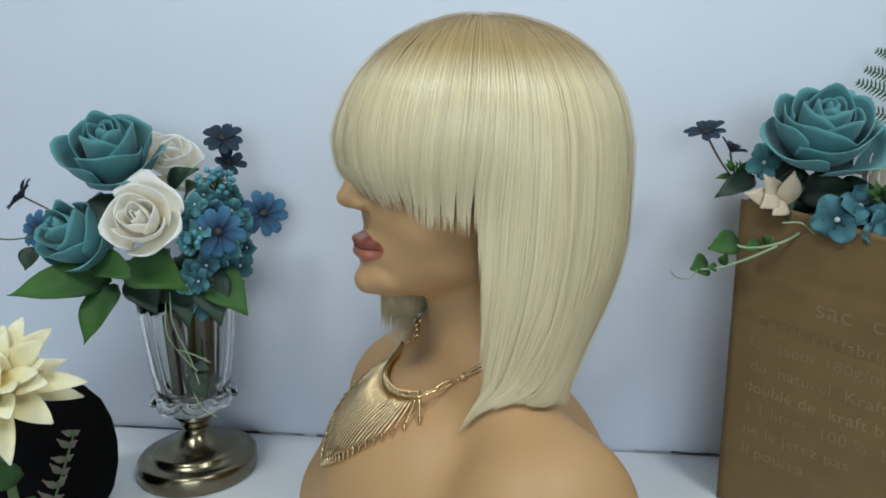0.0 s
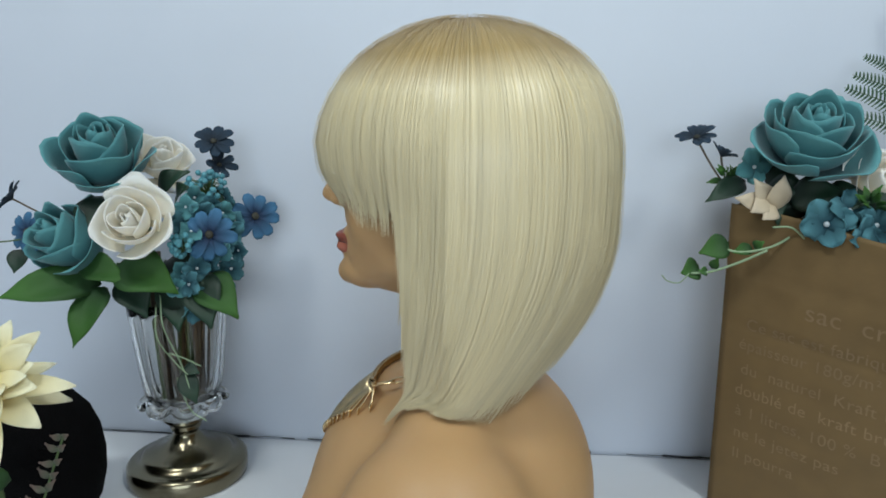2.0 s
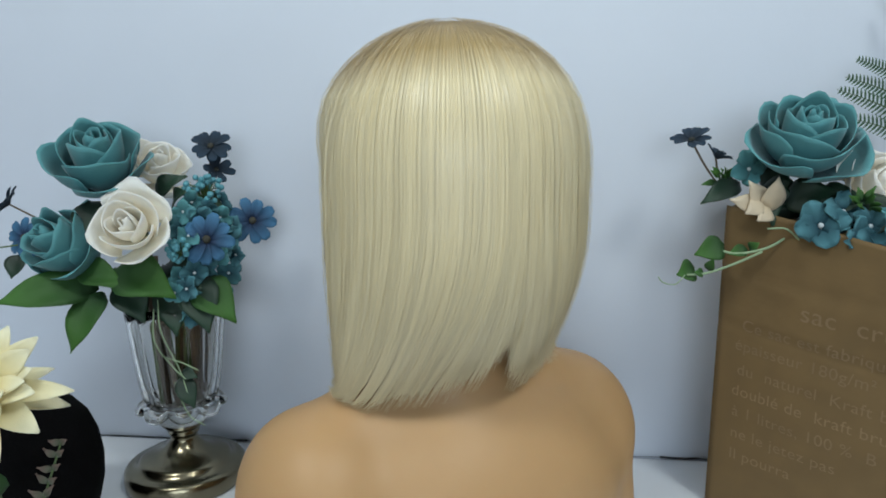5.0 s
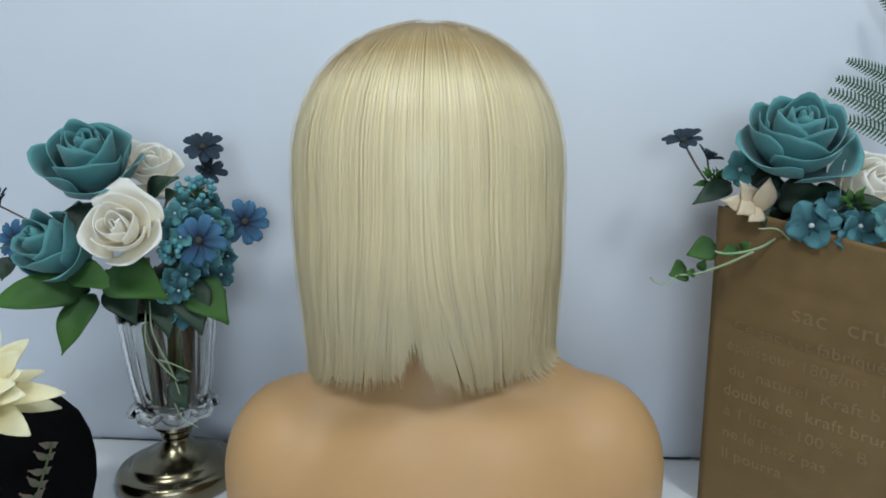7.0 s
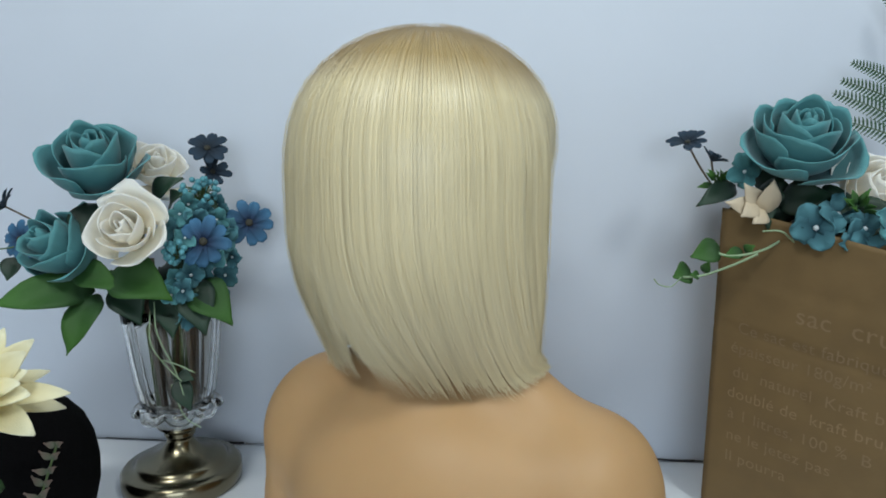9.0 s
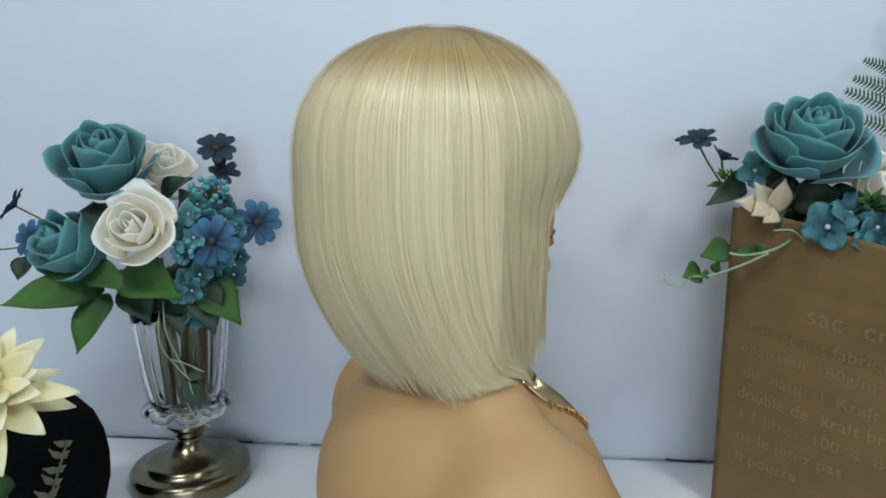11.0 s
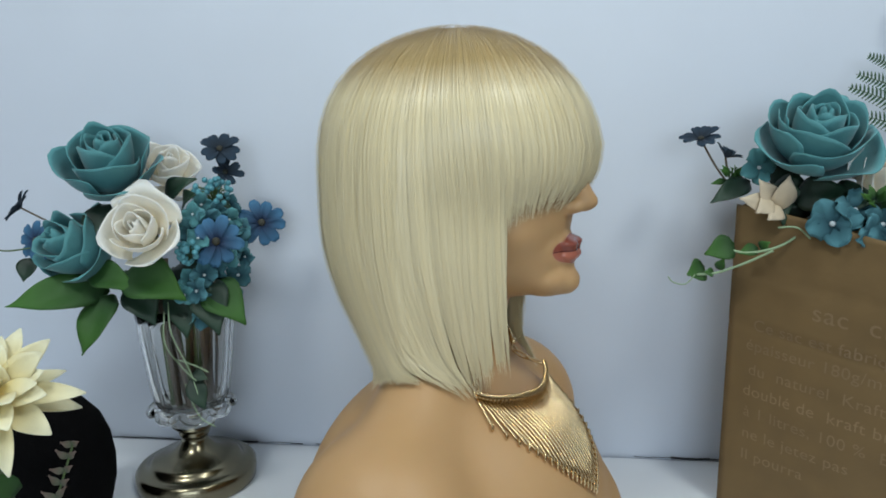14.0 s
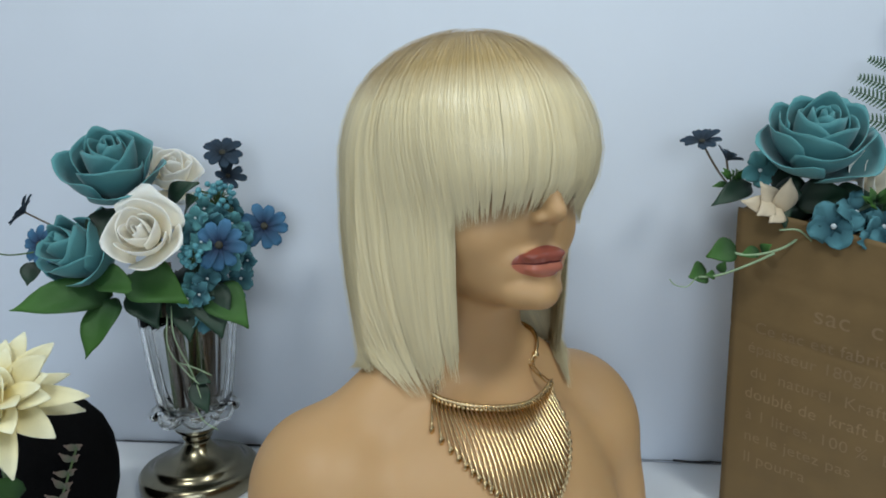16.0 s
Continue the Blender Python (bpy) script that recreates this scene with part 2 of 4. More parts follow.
def sheet(bm, f, nu=6, nv=6, thick=0.0005):
    """A thin solid leaf or petal: f(u, v), u from -1 to 1 across, v from 0 to 1 along; uv holds the same."""
    uvl = bm.loops.layers.uv.verify()
    grid = [[f(-1 + 2 * i / nu, j / nv) for i in range(nu + 1)] for j in range(nv + 1)]
    P = [[Vector(p) for p in row] for row in grid]
    top, low = [], []
    for j in range(nv + 1):
        a, b = [], []
        for i in range(nu + 1):
            du = P[j][min(i + 1, nu)] - P[j][max(i - 1, 0)]
            dv = P[min(j + 1, nv)][i] - P[max(j - 1, 0)][i]
            n = du.cross(dv)
            n = n.normalized() * thick / 2 if n.length > 1e-12 else Vector((0, 0, thick / 2))
            a.append(bm.verts.new(P[j][i] + n))
            b.append(bm.verts.new(P[j][i] - n))
        top.append(a)
        low.append(b)
    def face(vs, uvs):
        fc = bm.faces.new(vs)
        for lp, q in zip(fc.loops, uvs):
            lp[uvl].uv = q
    for j in range(nv):
        for i in range(nu):
            q = [(i / nu, j / nv), ((i + 1) / nu, j / nv), ((i + 1) / nu, (j + 1) / nv), (i / nu, (j + 1) / nv)]
            face((top[j][i], top[j][i + 1], top[j + 1][i + 1], top[j + 1][i]), q)
            face((low[j][i], low[j + 1][i], low[j + 1][i + 1], low[j][i + 1]), [q[0], q[3], q[2], q[1]])
    rim = [(0, i) for i in range(nu)] + [(j, nu) for j in range(nv)] + [(nv, i) for i in range(nu, 0, -1)] + [(j, 0) for j in range(nv, 0, -1)]
    for k, (j, i) in enumerate(rim):
        j2, i2 = rim[(k + 1) % len(rim)]
        face((top[j2][i2], top[j][i], low[j][i], low[j2][i2]), [(i / nu, j / nv)] * 4)
    return bm


def facing(at, towards, roll=0):
    """A pose at a place whose z axis points along a direction."""
    q = Vector(towards).normalized().to_track_quat("Z", "Y")
    return Matrix.Translation(at) @ q.to_matrix().to_4x4() @ pose(0, 0, 0, 0, 0, roll)


def thing(name, m, label, category, group=""):
    ob = new(name)
    ob.empty_display_size = 0.02
    ob.matrix_world = m
    return tagged(ob, label, category, group)


# ---------------------------------------------------------------- room
def wall_y(x):
    return 0.8115 - 0.105 * x


def room():
    turn = math.degrees(math.atan(-0.105))
    w = part("wall_north", box((4.6, 0.12, 2.65), (0, 0.06, 0)), WALL_PAINT)
    w.matrix_world = pose(0, wall_y(0), 0.575, 0, 0, turn)
    tagged(w, "plain white painted wall behind the table", "wall", kind="structure")
    # side walls, floor and ceiling are out of view, added to close the room
    for name, size, at in (("wall_west", (0.12, 3.6, 2.65), (-2.06, -0.8, 0.575)), ("wall_east", (0.12, 3.6, 2.65), (2.06, -0.8, 0.575))):
        w = part(name, box(size), ROOM_WHITE)
        w.location = at
        tagged(w, "plain white painted side wall of the room", "wall", kind="structure")
    # unseen wall added to close the room, left open behind the fill lamp
    bm = box((4.24, 0.12, 1.0), (0, 0, -0.25))
    box((4.24, 0.12, 0.55), (0, 0, 1.625), bm=bm)
    box((1.3, 0.12, 1.1), (-1.47, 0, 0.8), bm=bm)
    box((1.3, 0.12, 1.1), (1.47, 0, 0.8), bm=bm)
    w = part("wall_south", bm, ROOM_WHITE)
    w.location = (0, -2.5, 0)
    tagged(w, "unseen white wall with an opening behind the fill lamp", "wall", kind="structure")
    f = part("floor", box((4.4, 4.2, 0.1), (0, -0.6, -0.80)), FLOOR_GREY)
    tagged(f, "dull brown boarded floor of the room", "floor", kind="structure")
    c = part("ceiling", box((4.4, 4.2, 0.1), (0, -0.6, 1.95)), ROOM_WHITE)
    tagged(c, "plain white ceiling of the room", "ceiling", kind="structure")


def table():
    t = thing("table", Matrix(), "white laminate table pushed against the wall", "table")
    bm = bmesh.new()
    gap = 0.0025
    vs = [(-1.2, wall_y(-1.2) - gap), (1.2, wall_y(1.2) - gap), (1.2, 0.30), (-1.2, 0.30)]
    top = [bm.verts.new((x, y, 0)) for x, y in vs]
    low = [bm.verts.new((x, y, -0.03)) for x, y in vs]
    bm.faces.new(top[::-1])
    bm.faces.new(low)
    for k in range(4):
        bm.faces.new((top[k], top[(k + 1) % 4], low[(k + 1) % 4], low[k]))
    bmesh.ops.recalc_face_normals(bm, faces=bm.faces)
    part("tabletop", bm, TABLE_WHITE, t, smooth=False)
    for x in (-1.1, 1.1):
        for y in (0.36, 0.62):
            part("leg", box((0.05, 0.05, 0.72), (x, y, -0.39), 0.004), TABLE_WHITE, t, smooth=False)


def table_joint():
    """The dark, broken line where table and wall meet."""
    rng = random.Random(4)
    bm = bmesh.new()
    x = -0.62
    while x < 0.60:
        ln = rng.uniform(0.015, 0.06)
        th = rng.choice((0.0003, 0.0004, 0.0006, 0.0013))
        if rng.random() < 0.88:
            z = rng.uniform(0.0008, 0.0022)
            pts = [(x + ln * k / 3, wall_y(x + ln * k / 3) - 0.0015, z + rng.uniform(-0.0004, 0.0008)) for k in range(4)]
            tube(bm, pts, th, 5)
        x += ln * 0.97
    s = part("trim", bm, GAP_DARK)
    tagged(s, "dark broken line along the joint of table and wall", "joint", kind="structure")


# ---------------------------------------------------------------- mannequin, wig and necklace
AXIS = (0.0175, 0.563, 0.0)


def mannequin():
    bm = bmesh.new()
    c = WIG
    def b(x, y, z, *r, seg=28):
        ball(bm, (c.x + x, c.y + y, z), r, seg)
    def cap(p, q, r0, r1, n=9):
        for k in range(n):
            f = k / (n - 1)
            ball(bm, Vector(p).lerp(Vector(q), f), (r0 + (r1 - r0) * f,) * 3, 20)
    b(0, 0.0, 0.382, 0.076, 0.096, 0.084)
    b(0, -0.046, 0.346, 0.062, 0.053, 0.066)
    b(0, -0.048, 0.312, 0.051, 0.051, 0.044)
    b(0, -0.078, 0.288, 0.030, 0.026, 0.017)
    b(0, -0.0945, 0.2855, 0.016, 0.013, 0.012)
    b(0, -0.066, 0.312, 0.034, 0.0345, 0.034)
    b(0, -0.058, 0.291, 0.038, 0.042, 0.018)
    b(0, -0.082, 0.300, 0.020, 0.020, 0.020)
    for s in (-1, 1):
        b(s * 0.034, -0.058, 0.331, 0.026, 0.031, 0.028)
        b(s * 0.043, -0.030, 0.303, 0.013, 0.036, 0.020)
        b(s * 0.0085, -0.102, 0.3455, 0.0065, 0.009, 0.0056, seg=14)
        b(s * 0.0075, -0.0990, 0.3170, 0.0130, 0.0085, 0.0044, seg=18)
        b(s * 0.0055, -0.0985, 0.3072, 0.0130, 0.0088, 0.0052, seg=18)
    for k in range(7):
        f = k / 6
        b(0, -0.092 - 0.017 * f, 0.383 - 0.032 * f, 0.0065 + 0.002 * f, 0.010, 0.010, seg=14)
    b(0, -0.1125, 0.3500, 0.0080, 0.0085, 0.0072, seg=14)
    cap((c.x, c.y + 0.014, 0.15), (c.x, c.y - 0.002, 0.31), 0.052, 0.047)
    # torso
    tx = -0.006
    for s in (-1, 1):
        wide = 0.009 if s > 0 else -0.005
        cap((tx + s * 0.022, 0.008, 0.228), (tx + s * (0.112 + wide), 0.004, 0.153), 0.032, 0.042, 11)
        ball(bm, (tx + s * (0.127 + wide), 0.005, 0.121), (0.064, 0.076, 0.076), 32)
        ball(bm, (tx + s * (0.137 + wide), 0.001, 0.048), (0.056, 0.078, 0.100), 32)
        ball(bm, (tx + s * 0.058, -0.080, 0.050), (0.062, 0.058, 0.070), 28)
    ball(bm, (tx, 0.017, 0.092), (0.155, 0.108, 0.116), 40)
    ball(bm, (tx, -0.026, 0.078), (0.135, 0.104, 0.122), 40)
    ball(bm, (tx, -0.012, 0.150), (0.100, 0.074, 0.056), 32)
    me = bpy.data.meshes.new("mannequin")
    bm.to_mesh(me)
    bm.free()
    rough = new("mannequin_form", me)
    rm = rough.modifiers.new("remesh", "REMESH")
    rm.mode, rm.voxel_size = "VOXEL", 0.0019
    sm = rough.modifiers.new("smooth", "SMOOTH")
    sm.factor, sm.iterations = 0.5, 5
    made = bpy.data.meshes.new_from_object(rough.evaluated_get(bpy.context.evaluated_depsgraph_get()))
    bpy.data.objects.remove(rough)
    # melt the body's seams far more than the face's, and stand it flat on the table
    n = len(made.vertices)
    co = np.empty(n * 3)
    made.vertices.foreach_get("co", co)
    co = co.reshape(n, 3)
    ed = np.empty(len(made.edges) * 2, dtype=np.int64)
    made.edges.foreach_get("vertices", ed)
    ed = ed.reshape(-1, 2)
    a, e = np.r_[ed[:, 0], ed[:, 1]], np.r_[ed[:, 1], ed[:, 0]]
    count = np.maximum(np.bincount(a, minlength=n), 1)
    body_w = np.clip((0.262 - co[:, 2]) / 0.05, 0, 1)
    # cheeks, jaw and neck are smooth; nose, lips and chin keep their form
    off = np.maximum(np.abs(co[:, 0] - c.x) / 0.030, (co[:, 1] - c.y + 0.108) / 0.045)
    face_w = np.clip((off - 0.9) / 0.5, 0, 1) * 0.8
    for k in range(300):
        weight = (body_w if k > 130 else np.maximum(body_w, face_w) if k > 14 else np.maximum(np.maximum(body_w, face_w), 0.4))[:, None]
        mean = np.stack([np.bincount(a, co[e, i], n) for i in range(3)], 1) / count[:, None]
        co += 0.6 * weight * (mean - co)
    co[:, 2] = np.maximum(co[:, 2], 0)
    made.vertices.foreach_set("co", co.ravel())
    made.update()
    bm = bmesh.new()
    bm.from_mesh(made)
    ob = part("mannequin", bm, SKIN)
    ob.location = AXIS
    tagged(ob, "tan vinyl mannequin head and shoulders with rose painted lips", "mannequin")
    return ob


FRINGE_L, FRINGE_R = radians(70), radians(-55)
HAIR_TOP, HAIR_MID = 0.487, 0.366
# angle from the face and height of the cut, from one side edge round the back to the other
CUT = ((70, 0.310), (75, 0.230), (81, 0.178), (93, 0.183), (109, 0.200), (129, 0.208), (148, 0.209), (160, 0.219), (172, 0.248), (184, 0.219), (196, 0.209), (215, 0.206), (237, 0.211), (252, 0.204), (270, 0.199), (286, 0.206), (298, 0.214), (305, 0.225))


def hair_ring(az, z):
    """Outer form of the hair: place at an angle from the face (0 front) and a height."""
    rx, ry = 0.1065, 0.122 + 0.001 * max(0.0, -math.cos(az))
    # fuller behind one ear, flatter behind the other
    deg = math.degrees(az) % 360
    full = 1 + 0.045 * math.exp(-((deg - 120) / 28) ** 2) - 0.020 * math.exp(-((deg - 205) / 22) ** 2)
    rx, ry = rx * full, ry * full
    if z > HAIR_MID:
        h = min((z - HAIR_MID) / (HAIR_TOP - HAIR_MID), 1.0)
        s = max(1 - h ** (2.3 + 0.5 * max(0.0, -math.cos(az))), 0) ** 0.5
    else:
        # the back hugs the nape, the sides hang almost straight
        d = (HAIR_MID - z) / 0.17
        back = min(1.0, max(0.0, -math.cos(az)) / 0.9)
        s = 1 - 0.008 * d - (0.10 + 0.62 * back * back * (3 - 2 * back)) * max(0, d - 0.2) ** 1.9
    # the front of the sides lies closer to the cheeks
    low = min(1.0, max(0.0, (0.445 - z) / 0.12))
    flat = 1 - 0.46 * max(0.0, math.cos(az)) ** 0.8 * low * low * (3 - 2 * low) * abs(math.sin(az)) ** 2
    # the fringe rounds over the brow and turns in at its tips
    front = max(0.0, math.cos(az)) ** 1.5
    s *= 1 - front * 0.17 * min(1.0, max(0.0, (0.398 - z) / 0.05)) ** 2
    return Vector((WIG.x + rx * s * flat * math.sin(az), WIG.y - ry * s * math.cos(az), z))


def hair_end(az):
    """Height at which hair of this angle is cut: a fringe before the face, then a bob."""
    a = (az + math.pi) % math.tau - math.pi
    if FRINGE_R < a < FRINGE_L:
        uneven = 0.007 * noise.noise(Vector((a * 6.5, 1.7, 0.4)))
        return 0.357 + uneven - (0.028 * (a / FRINGE_L) ** 2 if a > 0 else 0.016 * (a / FRINGE_R) ** 2)
    d = math.degrees(a) % 360
    for (a0, z0), (a1, z1) in zip(CUT, CUT[1:]):
        if d <= a1:
            f = max(0.0, (d - a0) / (a1 - a0))
            return z0 + (z1 - z0) * f * f * (3 - 2 * f)
    return CUT[-1][1]


class Locks:
    """Collects flat locks of fibres: three verts across, raised in the middle, thinning to the tip."""

    def __init__(self):
        self.verts, self.faces, self.uvs = [], [], []

    def add(self, pts, outs, width, lift, az):
        n, run, base = len(pts), 0.0, len(self.verts)
        v = []
        for i, (p, o) in enumerate(zip(pts, outs)):
            d = (pts[min(i + 1, n - 1)] - pts[max(i - 1, 0)]).normalized()
            if i:
                run += (p - pts[i - 1]).length
            s = d.cross(o).normalized()
            f = i / (n - 1)
            w = width * (0.45 + 0.55 * min(1, f * 4)) * (1 if f < 0.6 else 1 - 0.95 * ((f - 0.6) / 0.4) ** 1.4)
            self.verts += (p - s * w, p + o * lift, p + s * w)
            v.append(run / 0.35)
        for i in range(n - 1):
            for k in (0, 1):
                a = base + 3 * i + k
                self.faces.append((a, a + 1, a + 4, a + 3))
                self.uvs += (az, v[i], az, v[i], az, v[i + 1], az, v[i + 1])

    def link(self, name, parent):
        me = bpy.data.meshes.new(name)
        me.from_pydata(self.verts, [], self.faces)
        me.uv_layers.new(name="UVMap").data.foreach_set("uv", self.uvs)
        me.polygons.foreach_set("use_smooth", [True] * len(me.polygons))
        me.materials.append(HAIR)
        ob = new(name, me)
        ob.parent = parent


def lock_path(az, z_end, out, rng, bend=0.0, body=None):
    """From the crown down over the head, then straight down to the cut. Returns places and outward ways."""
    pts, outs = [], []
    zs = [HAIR_MID + (HAIR_TOP - HAIR_MID) * math.cos(radians(q)) for q in (6, 14, 23, 32, 41, 50, 59, 68, 77, 86)]
    zs = [z for z in zs if z > z_end + 0.004]
    last = zs[-1]
    m = max(3, int((last - z_end) / 0.015))
    zs += [last + (z_end - last) * (k + 1) / m for k in range(m)]
    ph, am = rng.uniform(0, 6.28), rng.uniform(0, 0.0006)
    clump = 0.0018 * noise.noise(Vector((math.cos(az) * 7, math.sin(az) * 7, 3.1)))
    # locks gather towards their tips
    wide = radians(6.2)
    cell = math.floor(az / wide)
    loose = 0.0016 * math.sin(cell * 5.7)
    centre = (cell + 0.5 + 0.45 * math.sin(cell * 12.9898)) * wide
    for i, z in enumerate(zs):
        fall = max(0.0, (0.37 - z) / 0.17)
        g = i / (len(zs) - 1)
        a = az + (centre - az) * (0.03 + 0.16 * math.sin(cell * 7.1) ** 2) * (1.5 if z_end > 0.3 else 1.3) * g ** 3 + bend * fall ** 2.5 + am * 9 * math.sin(ph + z * 45) * min(1, fall * 2)
        p = hair_ring(a, z)
        e = 0.004
        tang = hair_ring(a + e, z) - hair_ring(a - e, z)
        zt = min(z + 0.003, HAIR_TOP - 0.0005)
        up = hair_ring(a, zt) - hair_ring(a, zt - 0.006)
        o = tang.cross(up).normalized()
        if o.dot(Vector((p.x - WIG.x, p.y - WIG.y, max(0, z - 0.37)))) < 0:
            o = -o
        # clumps part more towards the ends
        a += 0.030 * min(1, fall) * noise.noise(Vector((math.cos(az) * 2.5, math.sin(az) * 2.5, z * 8)))
        wave = loose * min(1, fall) ** 1.5 + clump * (0.3 + 1.5 * min(1, fall)) + 0.0010 * min(1, fall) * noise.noise(Vector((a * 11, z * 9, 7)))
        q = p + o * (out + wave + am * math.sin(ph * 2 + z * 40))
        if body and z < 0.262:
            # lie on the shoulders, not in them
            hit, near, nrm, _ = body.closest_point_on_mesh(q)
            deep = (q - near).dot(nrm)
            if hit and deep < -0.012:
                break
            if hit and deep < 0.0065:
                q = near + nrm * (0.0065 + out * 0.6 + 0.0012 * math.sin(ph))
                o = (o + nrm).normalized()
        pts.append(q)
        outs.append(o)
    return pts, outs


def wig(body):
    ob = thing("wig", Matrix.Translation(AXIS), "platinum blonde straight bob wig with full fringe on the mannequin", "wig")
    rng = random.Random(11)
    # woven cap under the hair
    bm = bmesh.new()
    uvl = bm.loops.layers.uv.verify()
    rings = []
    for j in range(15):
        z = HAIR_TOP - 0.0012 - 0.1 * (j / 14) ** 1.5
        rings.append([])
        for k in range(48):
            p = hair_ring(k * math.tau / 48, z)
            rings[-1].append(bm.verts.new((WIG.x + (p.x - WIG.x) * 0.95, WIG.y + (p.y - WIG.y) * 0.95, z - 0.005)))
    for a, b in zip(rings, rings[1:]):
        for k in range(48):
            fc = bm.faces.new((a[k], b[k], b[(k + 1) % 48], a[(k + 1) % 48]))
            for lp in fc.loops:
                lp[uvl].uv = (0, 0.1)
    bm.faces.new(rings[0])
    part("cap", bm, HAIR, ob)
    R0, L0 = math.degrees(FRINGE_R), math.degrees(FRINGE_L)
    spans = (("fringe", R0, L0), ("side_hair", L0, 122), ("back_hair", 122, 238), ("side_hair", 238, 360 + R0))
    # broad locks below close the form; finer ones lie over them
    layers = ((5.0, 0.0050, 0.0003, -0.0070, -0.0045, 0.016, 0.004), (9.0, 0.0030, 0.0003, -0.0042, -0.0026, 0.008, 0.008),
              (22.0, 0.0014, 0.00012, -0.0021, -0.0014, 0.002, 0.014), (9.0, 0.0007, 0.0001, -0.0014, -0.0005, -0.009, 0.015), (1.2, 0.00028, 0.00005, 0.0002, 0.0024, -0.004, 0.016))
    for name, a0, a1 in spans:
        locks = Locks()
        for count, width, lift, lo, hi, short, ragged in layers:
            n = int(count * (a1 - a0))
            for i in range(n):
                az = radians(a0 + (a1 - a0) * (i + rng.random()) / n)
                d = math.degrees(az) % 360
                bend = 0.10 * max(0.0, d - 25) / 45 * 3 if name == "fringe" and d < 90 else (-0.10 * max(0.0, 335 - d) / 45 * 3 if name == "fringe" and d > 270 else 0.0)
                if name != "fringe":
                    # ends sweep forward from the parting at the nape
                    bend = -0.56 * min(1, max(0, d - 64) / 62) * min(1, (172 - d) / 9) if d < 172 else 0.54 * min(1, max(16, 308 - d) / 64) * min(1, (d - 172) / 9)
                z_cut = hair_end(az)
                if name != "fringe":
                    z_cut = hair_end(radians(min(max(d + math.degrees(bend * 0.8), min(d, 81.0)), 304.9)))
                z_end = z_cut + short + abs(rng.gauss(0, ragged * (0.7 if name == "fringe" else 1)))
                pts, outs = lock_path(az, z_end, rng.uniform(lo, hi), rng, bend, body if name != "fringe" else None)
                locks.add(pts, outs, width * rng.uniform(0.7, 1.3), lift, (az % math.tau))
        locks.link(name, ob)
    return ob


